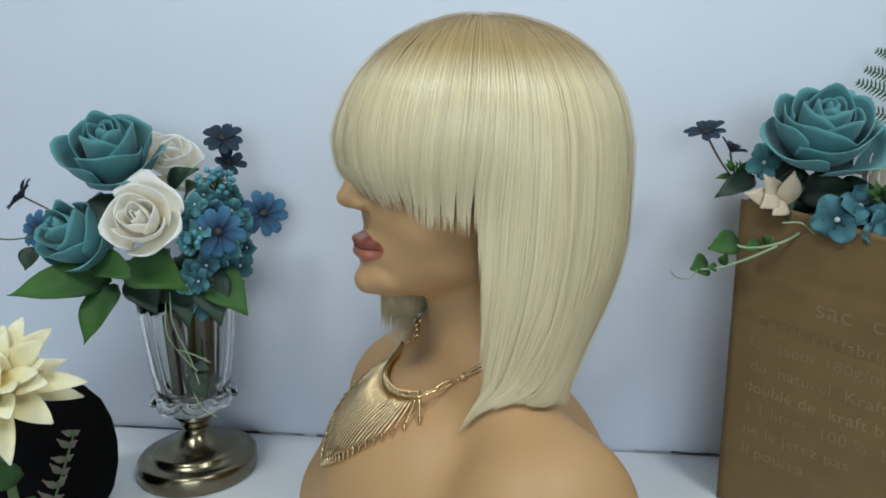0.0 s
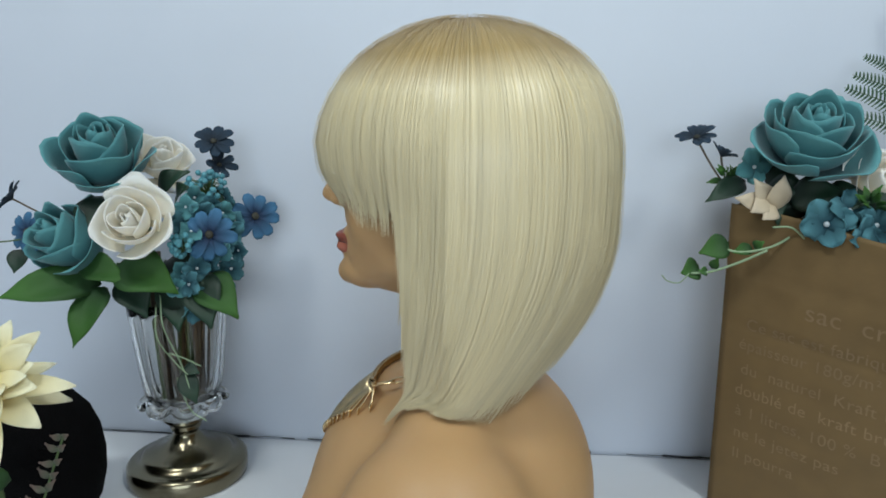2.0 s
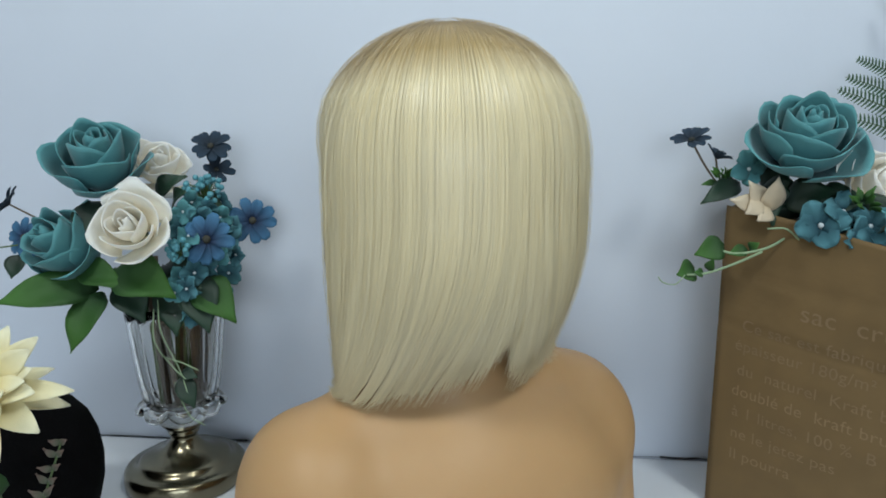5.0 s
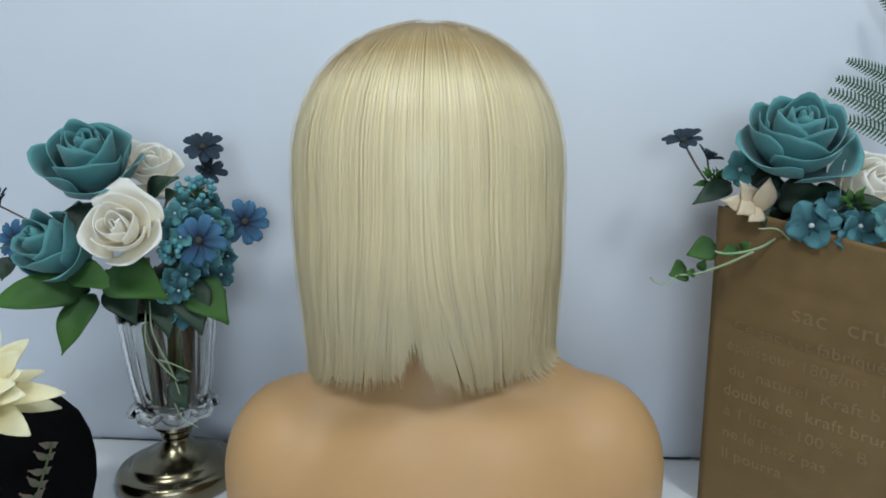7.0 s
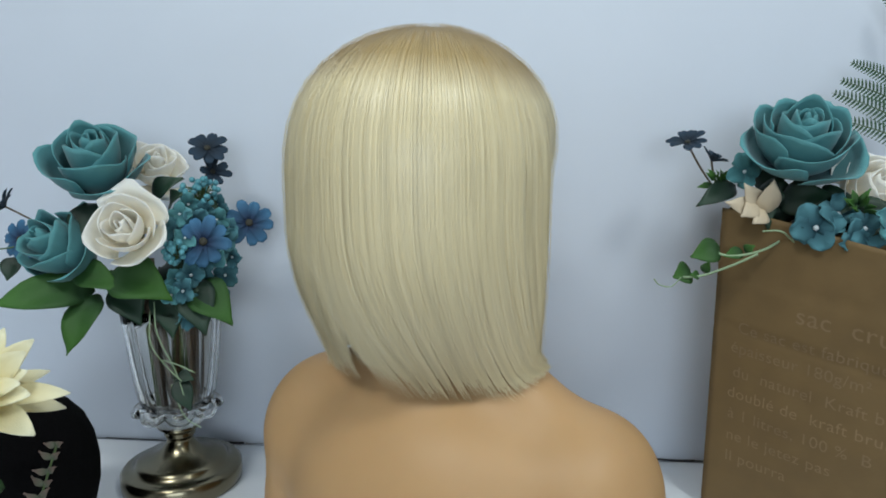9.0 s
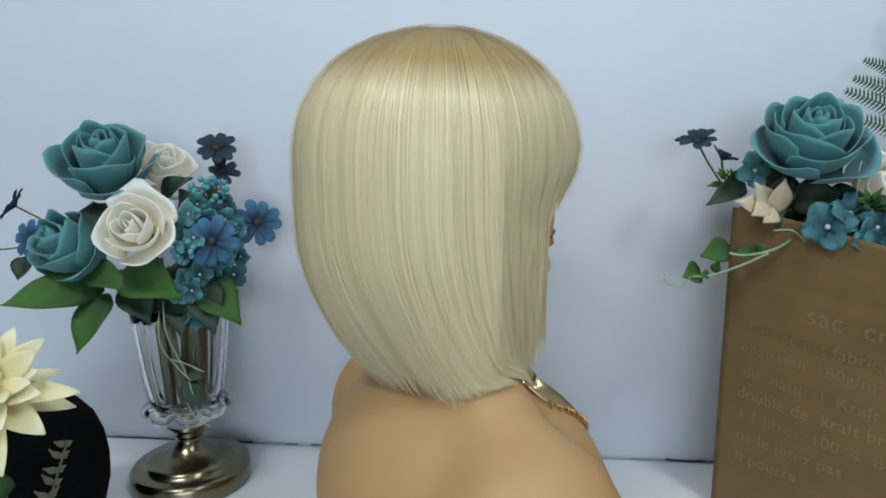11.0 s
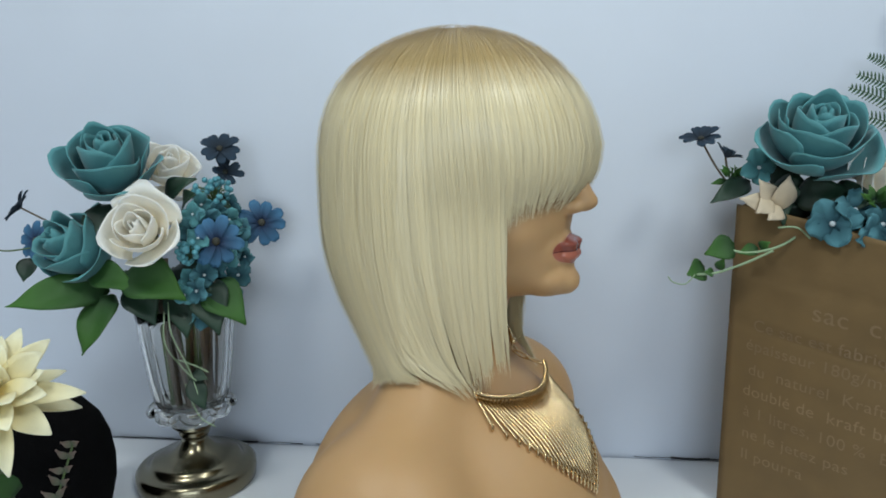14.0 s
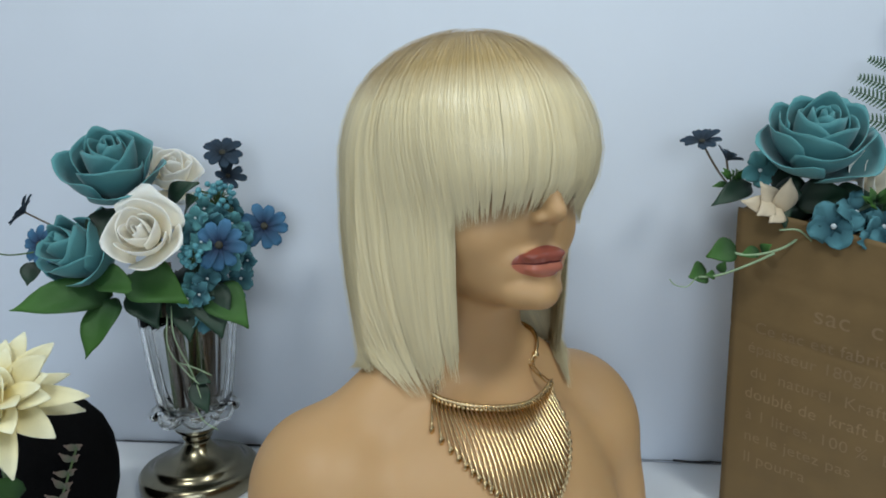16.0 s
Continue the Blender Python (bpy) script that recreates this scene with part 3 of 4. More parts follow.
def necklace(body):
    ob = thing("necklace", Matrix.Translation(AXIS), "gold bib necklace with fanned metal bars on the mannequin chest", "necklace")

    def skin(x, z, lift):
        """The chest's front at a place across and a height."""
        hit, p, n, _ = body.ray_cast(Vector((x, -0.4, z)), Vector((0, 1, 0)))
        return (p + n * lift, n) if hit else (Vector((x, -0.06, z)), Vector((0, -1, 0)))

    def around(az, z, lift):
        d = Vector((math.sin(az), -math.cos(az), 0))
        hit, p, n, _ = body.closest_point_on_mesh(Vector((WIG.x, WIG.y + 0.008, z)) + d * 0.060)
        return p + n * lift

    n = 35
    reach = WIG.y - skin(WIG.x - 0.012, 0.188, 0.0035)[0].y   # the collar's bow round the neck
    collar = []
    for i in range(n):
        f = -1 + 2 * i / (n - 1)
        z = 0.188 + 0.010 * f * f
        az = radians(-15 + 43 * f)
        p = Vector((WIG.x + reach * math.sin(az), WIG.y - reach * math.cos(az), z))
        hit, near, nrm, _ = body.closest_point_on_mesh(p)
        collar.append(near + nrm * 0.0035 if (p - near).dot(nrm) < 0.0035 else p)
    for k, dz in enumerate((0.0, 0.0028)):
        part("collar_rod", tube(bmesh.new(), [p + Vector((0, 0.0007 * k, dz)) for p in collar], 0.0015, 8), GOLD, ob)
    for i, p in enumerate(collar):
        bm = bmesh.new()
        tube(bm, [p + Vector((0, 0, -0.002)), p + Vector((0, -0.0022, 0.0012)), p + Vector((0, 0.0002, 0.0046))], 0.0012, 6)
        part("wrap", bm, GOLD, ob)
    for i in range(n):
        f = -1 + 2 * i / (n - 1)
        ln = 0.020 + 0.056 * (1 - abs(f)) ** 0.9
        top = collar[i] + Vector((0, 0, -0.002))
        x1 = top.x + (0.010 if f < 0 else 0.004) * f - 0.008 * (1 - abs(f))
        end = skin(x1, top.z - ln * 0.86, 0.0032)[0]
        pts = []
        for k in range(6):
            p = top.lerp(end, k / 5)
            pts.append(Vector((p.x, min(p.y, skin(p.x, p.z, 0.0030)[0].y), p.z)))
        bm = tube(bmesh.new(), pts, [0.00115] * 5 + [0.0013], 6)
        tip = pts[-1]
        bar = part("pendant_bar", bm, GOLD, ob)
        part("hammered_tip", ball(bmesh.new(), tip + Vector((0, -0.0006, -0.0012)), (0.0025, 0.0011, 0.0038), 10), GOLD, bar)
    for s in (-1, 1):
        pts = []
        edge = collar[0] if s < 0 else collar[-1]
        a_start = math.atan2(edge.x - WIG.x, -(edge.y - WIG.y - 0.005))
        for k in range(14):
            g = k / 13
            az = a_start + (s * radians(172) - a_start) * g
            pts.append(edge.copy() if k == 0 else around(az, edge.z + 0.001 + 0.042 * min(1, g * 1.8), 0.0022))
        # a few links, a bead, then a pair of curved rods round the neck
        links = eased(pts[:3], 4)
        for i, (p, q) in enumerate(zip(links[:-1:2], links[2::2])):
            d, side = (q - p), Vector((0, 0, 1)) if i % 2 else (q - p).cross(Vector((0, 0, 1))).normalized()
            ring = [p.lerp(q, 0.5) + d * 0.62 * math.cos(k * math.tau / 14) + side * 0.0021 * math.sin(k * math.tau / 14) for k in range(14)]
            part("link", tube(bmesh.new(), ring, 0.0008, 6, closed=True), GOLD, ob)
        part("bead", ball(bmesh.new(), pts[2], (0.0034, 0.0034, 0.0034), 12), GOLD, ob)
        rods = eased(pts[2:], 4)
        for dz in (-0.0015, 0.0015):
            part("side_rod", tube(bmesh.new(), [p + Vector((0, 0, dz * min(1, k / 3))) for k, p in enumerate(rods)], 0.0014, 7), GOLD, ob)
    return ob


# ---------------------------------------------------------------- flowers
def rose(at, towards, R, mat, label, seed, roll=0, petals=15, openness=1.0, tall=1.0):
    ob = thing("rose", facing(at, towards, roll), label, "flower", "artificial roses")
    rng = random.Random(seed)
    for i in range(petals):
        f = i / (petals - 1)
        az = i * 2.35 + rng.uniform(-0.25, 0.25)
        ha = radians(125 - 62 * f ** 0.8)
        rb = R * (0.03 + 0.17 * f)
        rt = R * (0.09 + 0.80 * f ** 1.35) * openness * rng.uniform(0.94, 1.05)
        h = R * tall * (1.0 + 0.10 * f - 0.52 * f ** 3) * rng.uniform(0.96, 1.05)
        curl = R * (0.21 * f ** 1.6 - 0.05) * rng.uniform(0.7, 1.3)
        w1, w2 = rng.uniform(0, 6.28), rng.uniform(0.03, 0.085) * R * (0.2 + f)
        lean = rng.uniform(-0.10, 0.10)
        def shape(u, v):
            v2 = v * (1 - 0.20 * abs(u) ** 2.2 + lean * u + 0.05 * math.sin(u * 7 + w1 * 2) * f)
            e = max(0.0, (v2 - 0.62) / 0.38)
            belly = 0.22 * R * f * math.sin(min(1.0, v2) * math.pi)
            r = rb + (rt - rb) * v2 ** 0.75 + belly + curl * e * e + w2 * math.sin(u * 3.4 + w1) * v2 * v2
            z = h * v2 ** 1.05 - max(0, curl) * 0.85 * e ** 2.2 + w2 * math.cos(u * 4.5 + w1) * v2 * v2 - 0.50 * R * tall
            a = az + u * ha * (0.55 + 0.45 * min(1, v * 2)) * (1 - 0.10 * v ** 4)
            return (r * math.cos(a), r * math.sin(a), z)
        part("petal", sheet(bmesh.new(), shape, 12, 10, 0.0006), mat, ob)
    part("calyx", ball(bmesh.new(), (0, 0, -0.50 * R * tall), (0.24 * R, 0.24 * R, 0.14 * R), 12), STEM, ob)
    return ob


def daisy(at, towards, R, mat, label, seed, root=None, petals=9, cup=0.25, eye=SEED):
    ob = thing("daisy", facing(at, towards, seed * 37), label, "flower", "artificial daisies")
    rng = random.Random(seed)
    for i in range(petals):
        a = i * math.tau / petals + rng.uniform(-0.12, 0.12)
        ln, c, wd = R * rng.uniform(0.88, 1.06), cup + rng.uniform(-0.12, 0.12), R * 0.26
        def shape(u, v):
            w = wd * (0.35 + 0.65 * math.sin(min(1, v * 1.25) * math.pi * 0.62)) * (1 if v < 0.8 else 1 - 0.55 * ((v - 0.8) / 0.2) ** 2)
            x, y, z = R * 0.08 + ln * v, u * w, ln * (c * v - 0.30 * v * v) - 0.06 * R * (1 - u * u)
            return (x * math.cos(a) - y * math.sin(a), x * math.sin(a) + y * math.cos(a), z)
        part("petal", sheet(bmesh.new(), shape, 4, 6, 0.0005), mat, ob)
    part("flower_eye", ball(bmesh.new(), (0, 0, 0.03 * R), (0.17 * R, 0.17 * R, 0.11 * R), 12), eye, ob)
    if root is not None:
        stem_to(ob, root)
    return ob


def stem_to(ob, root, r=0.0011, mat=None):
    """A stem from the flower's back to a place in the arrangement."""
    m = ob.matrix_world.inverted()
    end = m @ Vector(root)
    pts = [Vector((0, 0, -0.001)).lerp(end, k / 6) + Vector((0, 0, -0.35 * end.length)) * (k / 6) * (1 - k / 6) for k in range(7)]
    part("stem", tube(bmesh.new(), pts, r, 6), mat or DRY, ob)


def leaf(bm, base, tip, width, normal=(0, -1, 0.3), fold=0.18, droop=0.12, pointy=1.0):
    base, tip, nrm = Vector(base), Vector(tip), Vector(normal).normalized()
    d = tip - base
    s = d.cross(nrm).normalized()
    up = s.cross(d).normalized()
    L = d.length
    def shape(u, v):
        w = width * math.sin(math.pi * min(1, (0.03 + 0.97 * v)) ** (0.72 * pointy)) ** 1.1 if 0 < v < 1 else 0.0008
        return base + d * v + s * (u * w) + up * (fold * abs(u) * w + droop * L * math.sin(v * math.pi) + 0.03 * L * math.sin(v * 9 + u * 2))
    return sheet(bm, shape, 6, 9, 0.0005)


def eased(pts, steps=5):
    """Points along a smooth curve through the given ones."""
    p = [Vector(q) for q in pts]
    p = [p[0] * 2 - p[1]] + p + [p[-1] * 2 - p[-2]]
    out = []
    for i in range(1, len(p) - 2):
        a, b, c, d = p[i - 1:i + 3]
        for k in range(steps):
            t = k / steps
            out.append(0.5 * (2 * b + (c - a) * t + (2 * a - 5 * b + 4 * c - d) * t * t + (3 * b - a - 3 * c + d) * t ** 3))
    return out + [p[-2]]


def leaf_sprig(name, label, leaves, mat, stems=(), category="leaf", stem_mat=None, group="artificial foliage"):
    ob = thing(name, Matrix(), label, category, group)
    for lf in leaves:
        part("leaf", leaf(bmesh.new(), *lf), mat, ob)
    for st in stems:
        part("stem", tube(bmesh.new(), eased(st[0]), st[1], 6), stem_mat or STEM, ob)
    return ob


def floret(at, towards, R, mat, seed, label="blue-green hydrangea floret with a small pearl centre"):
    ob = thing("hydrangea_floret", facing(at, towards, seed * 53), label, "flower", "hydrangea florets")
    rng = random.Random(seed)
    for i in range(4):
        a = i * math.pi / 2 + rng.uniform(-0.15, 0.15)
        ln, c = R * rng.uniform(0.9, 1.1), rng.uniform(0.0, 0.45)
        def shape(u, v):
            w = R * 0.52 * math.sin(min(1.0, 0.10 + v * 0.92) * math.pi * 0.86) ** 0.8 * (1 + 0.12 * math.sin(v * 14 + a))
            x, y = ln * (v - 0.10 * u * u * v), u * w
            z = ln * c * v * (1 - 0.5 * v) + 0.16 * R * math.sin(u * 4 + a * 3) * v
            return (x * math.cos(a) - y * math.sin(a), x * math.sin(a) + y * math.cos(a), z)
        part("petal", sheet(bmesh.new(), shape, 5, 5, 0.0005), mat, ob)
    part("flower_eye", ball(bmesh.new(), (0, 0, 0.06 * R), (0.11 * R, 0.11 * R, 0.09 * R), 10), PEARL, ob)
    return ob


def berries(at, rx, rz, n, seed, label):
    ob = thing("berry_cluster", Matrix.Translation(at), label, "berries", "berry clusters")
    rng = random.Random(seed)
    base = bmesh.new()
    ball(base, (0, 0, 0), (0.0032,) * 3, 10)
    first = part("berry", base, BERRY, ob)
    stems = bmesh.new()
    for i in range(n):
        p = Vector((rng.gauss(0, 0.5), rng.gauss(0, 0.5), rng.gauss(0, 0.5)))
        p = p.normalized() * min(1, p.length + 0.35)
        q = Vector((p.x * rx, p.y * rx * 0.7, p.z * rz))
        if i == 0:
            first.location = q
        else:
            b = new("berry", first.data)
            b.parent, b.location = ob, q
        tube(stems, [(0, 0.004, -rz), q * 0.5, q], 0.0005, 4)
    part("stem", stems, STEM, ob)


def dahlia(at, towards, R):
    ob = thing("dahlia", facing(at, towards), "pale yellow cloth dahlia with long broad petals on a stem", "flower")
    rng = random.Random(5)
    for ring, (n, elev, ln) in enumerate(((7, 74, 0.6), (9, 52, 0.9), (10, 28, 1.05), (10, 4, 1.14), (4, -32, 1.15))):
        for i in range(n):
            a = (i + 0.5 * (ring % 2)) * math.tau / n + rng.uniform(-0.14, 0.14)
            e = radians(elev + rng.uniform(-15, 15))
            L = R * ln * rng.uniform(0.85, 1.2)
            W = R * 0.195 * rng.uniform(0.8, 1.2)
            tw = rng.uniform(-0.45, 0.45)
            def shape(u, v):
                w = W * math.sin(math.pi * (0.10 + 0.885 * v)) ** 0.85
                r = 0.06 * R + L * v * math.cos(e)
                z = L * v * math.sin(e) - 0.22 * L * v * v - 0.22 * w * (1 - u * u)
                y = u * w
                z += tw * y
                return (r * math.cos(a) - y * math.sin(a), r * math.sin(a) + y * math.cos(a), z)
            part("petal", sheet(bmesh.new(), shape, 5, 8, 0.0005), YELLOW, ob)
    part("calyx", ball(bmesh.new(), (0, 0, -0.05 * R), (0.16 * R, 0.16 * R, 0.16 * R), 12), STEM, ob)
    return ob


# ---------------------------------------------------------------- vase and its bouquet
VASE = (-0.289, 0.745)


def vase():
    ob = thing("vase", pose(VASE[0], VASE[1], 0), "fluted clear glass vase on a turned bronze foot", "vase")
    foot = [(0.0645, 0.0), (0.0665, 0.002), (0.0672, 0.010), (0.0668, 0.019), (0.064, 0.0225), (0.0605, 0.0235), (0.052, 0.0245), (0.0505, 0.029), (0.047, 0.032), (0.038, 0.034), (0.031, 0.0365), (0.022, 0.042), (0.0155, 0.051), (0.0135, 0.057), (0.0165, 0.0585), (0.0172, 0.0605), (0.0150, 0.0625), (0.0165, 0.0645), (0.021, 0.0675), (0.024, 0.0705)]
    part("foot", lathe(foot, 96), BRONZE, ob, "turned bronze foot")
    outer = [(0.022, 0.0715), (0.030, 0.077), (0.0335, 0.084), (0.0365, 0.096), (0.0400, 0.108), (0.0428, 0.130), (0.0465, 0.165), (0.0502, 0.200), (0.0520, 0.216)]
    inner = [(0.0492, 0.216), (0.0474, 0.198), (0.0436, 0.163), (0.0396, 0.130), (0.0365, 0.110), (0.0320, 0.098), (0.020, 0.094), (0.004, 0.0935)]
    prof = outer + inner
    depth = [0, 0, 0.01, 0.03, 0.06, 0.07, 0.07, 0.06, 0.04] + [0.04, 0.06, 0.07, 0.07, 0.05, 0.02, 0, 0]
    part("glass_bowl", lathe(prof, 120, 12, depth), GLASS, ob, "fluted clear glass bowl")
    # scalloped glass collar
    bm = bmesh.new()
    pts, rad = [], []
    for k in range(96):
        a = k * math.tau / 96
        w = abs(math.sin(4 * a))
        pts.append(((0.0375 + 0.0065 * w) * math.cos(a), (0.0375 + 0.0065 * w) * math.sin(a), 0.098 - 0.007 * w))
        rad.append(0.0042 + 0.0020 * w)
    tube(bm, pts, rad, 10, closed=True)
    part("glass_collar", bm, GLASS, ob, "scalloped clear glass collar")


def bouquet():
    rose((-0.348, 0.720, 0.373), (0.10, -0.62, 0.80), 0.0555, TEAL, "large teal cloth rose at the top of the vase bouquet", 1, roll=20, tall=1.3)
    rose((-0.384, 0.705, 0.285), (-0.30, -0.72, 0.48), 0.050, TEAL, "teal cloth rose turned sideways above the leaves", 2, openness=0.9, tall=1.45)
    rose((-0.297, 0.665, 0.310), (0.06, -0.85, 0.42), 0.046, IVORY, "creamy white cloth rose in the vase bouquet", 3, roll=50, petals=12, openness=0.95)
    rose((-0.306, 0.775, 0.364), (0.30, -0.50, 0.65), 0.042, IVORY, "creamy white cloth rose behind the teal rose", 4, petals=11)
    daisy((-0.243, 0.76, 0.386), (0.1, -0.7, 0.65), 0.021, NAVY, "dark navy cloth daisy on a thin stem", 1, (-0.255, 0.755, 0.30), cup=0.35)
    daisy((-0.240, 0.765, 0.360), (0.5, -0.6, 0.3), 0.017, NAVY, "small dark navy cloth daisy bud", 2, (-0.255, 0.755, 0.30), petals=7, cup=0.8)
    daisy((-0.200, 0.755, 0.304), (0.45, -0.9, 0.15), 0.025, BLUE, "blue cloth daisy at the edge of the bouquet", 3, (-0.25, 0.75, 0.27))
    daisy((-0.232, 0.695, 0.293), (0.05, -1, 0.1), 0.026, BLUE, "blue cloth daisy among hydrangea florets", 4, (-0.26, 0.74, 0.26))
    daisy((-0.4455, 0.72, 0.327), (-0.75, -0.3, 0.55), 0.018, NAVY, "dark blue cloth daisy on an outreaching stem", 5, (-0.385, 0.73, 0.29), cup=0.6)
    daisy((-0.424, 0.705, 0.294), (-0.3, -0.9, 0.2), 0.021, BLUE, "blue cloth daisy beside the sideways rose", 6, (-0.38, 0.74, 0.27), petals=8)
    berries((-0.243, 0.73, 0.341), 0.021, 0.014, 46, 1, "cluster of small teal berries behind the daisies")
    berries((-0.258, 0.685, 0.286), 0.011, 0.014, 28, 2, "small cluster of teal berries beside the white rose")
    rng = random.Random(9)
    spots = ((345, 362, .70), (372, 372, .705), (340, 392, .70), (410, 372, .73), (425, 408, .73), (438, 438, .74), (405, 440, .72), (365, 470, .70), (352, 498, .69), (330, 505, .69), (395, 480, .72), (425, 470, .74), (360, 345, .72), (410, 345, .745), (375, 520, .70), (345, 530, .70), (330, 375, .715), (388, 358, .725), (355, 405, .695), (418, 425, .73), (380, 450, .71), (340, 475, .70), (410, 500, .73), (430, 385, .735), (395, 425, .715), (365, 545, .70))
    for k, (px, py, y) in enumerate(spots):
        t = (441 - py) / 1207
        p = radians(-11)
        way = Vector(((px - 784) / 1207, math.cos(p) - t * math.sin(p), t * math.cos(p) + math.sin(p)))
        at = Vector((0, 0, EYE_Z)) + way * (y / way.y)
        floret(at, (rng.uniform(-0.5, 0.7), -1, rng.uniform(-0.3, 0.7)), rng.uniform(0.012, 0.0165), SKYTEAL if k % 3 else TEAL, k)
    N = (0.1, -0.8, 0.55)
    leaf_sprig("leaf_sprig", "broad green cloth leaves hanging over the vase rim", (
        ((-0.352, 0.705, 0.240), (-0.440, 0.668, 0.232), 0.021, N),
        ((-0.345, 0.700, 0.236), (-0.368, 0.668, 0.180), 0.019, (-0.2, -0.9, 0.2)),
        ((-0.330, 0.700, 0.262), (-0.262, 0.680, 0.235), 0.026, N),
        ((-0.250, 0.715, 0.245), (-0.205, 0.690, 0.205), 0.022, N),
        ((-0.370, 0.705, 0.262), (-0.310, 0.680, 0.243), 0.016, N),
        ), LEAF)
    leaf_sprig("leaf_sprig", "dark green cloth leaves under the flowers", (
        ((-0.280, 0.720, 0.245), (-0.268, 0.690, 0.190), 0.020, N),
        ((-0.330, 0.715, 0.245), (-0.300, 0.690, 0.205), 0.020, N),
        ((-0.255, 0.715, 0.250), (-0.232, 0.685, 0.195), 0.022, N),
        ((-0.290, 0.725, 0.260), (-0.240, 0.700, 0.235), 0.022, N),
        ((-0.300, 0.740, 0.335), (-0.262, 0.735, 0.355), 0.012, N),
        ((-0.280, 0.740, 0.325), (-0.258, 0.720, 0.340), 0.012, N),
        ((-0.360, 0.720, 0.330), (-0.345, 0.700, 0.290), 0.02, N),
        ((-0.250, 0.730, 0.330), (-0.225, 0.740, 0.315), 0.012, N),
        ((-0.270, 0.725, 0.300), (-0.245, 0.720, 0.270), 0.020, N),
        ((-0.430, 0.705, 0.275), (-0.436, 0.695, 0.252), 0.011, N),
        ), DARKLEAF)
    # stems that stand in the glass
    rng = random.Random(3)
    ob = thing("stem_bunch", Matrix(), "brown wire stems standing in the glass vase", "stems")
    for k in range(30):
        a, r = rng.uniform(0, 6.28), rng.uniform(0.006, 0.027)
        top = Vector((VASE[0] + 0.032 * math.cos(a), VASE[1] + 0.032 * math.sin(a), 0.262))
        low = Vector((VASE[0] + r * math.cos(a + 0.4), VASE[1] + r * math.sin(a + 0.4), 0.100))
        part("stem", tube(bmesh.new(), [low, low.lerp(top, 0.5) + Vector((rng.uniform(-.004, .004), 0, 0)), top], rng.uniform(0.0016, 0.0028), 7), DRY if k % 3 else STEM, ob)
    # trailing sprig down the side of the glass
    leaf_sprig("ivy_sprig", "trailing ivy sprig with pale tendrils over the glass", (
        ((-0.262, 0.680, 0.150), (-0.248, 0.672, 0.118), 0.011, N), ((-0.262, 0.680, 0.155), (-0.244, 0.676, 0.150), 0.007, N)),
        DARKLEAF, (([(-0.285, 0.69, 0.23), (-0.278, 0.675, 0.20), (-0.262, 0.675, 0.16), (-0.252, 0.672, 0.125)], 0.0006),
                   ([(-0.290, 0.690, 0.220), (-0.285, 0.674, 0.190), (-0.270, 0.674, 0.165), (-0.255, 0.672, 0.150)], 0.0006),
                   ([(-0.275, 0.676, 0.172), (-0.258, 0.672, 0.168), (-0.240, 0.670, 0.160)], 0.0006),
                   ([(-0.268, 0.676, 0.145), (-0.255, 0.672, 0.112), (-0.238, 0.670, 0.100)], 0.0006)), stem_mat=PALE)
    leaf_sprig("tendril", "thin pale green tendril reaching out sideways", (), PALE,
               (([(-0.400, 0.72, 0.290), (-0.430, 0.705, 0.286), (-0.455, 0.70, 0.284), (-0.475, 0.69, 0.290), (-0.490, 0.69, 0.280)], 0.0009),), "tendril", STEM)


# ---------------------------------------------------------------- paper bag and its flowers
BAG_TURN = -48.0
BAG_AT = (0.300, 0.683)


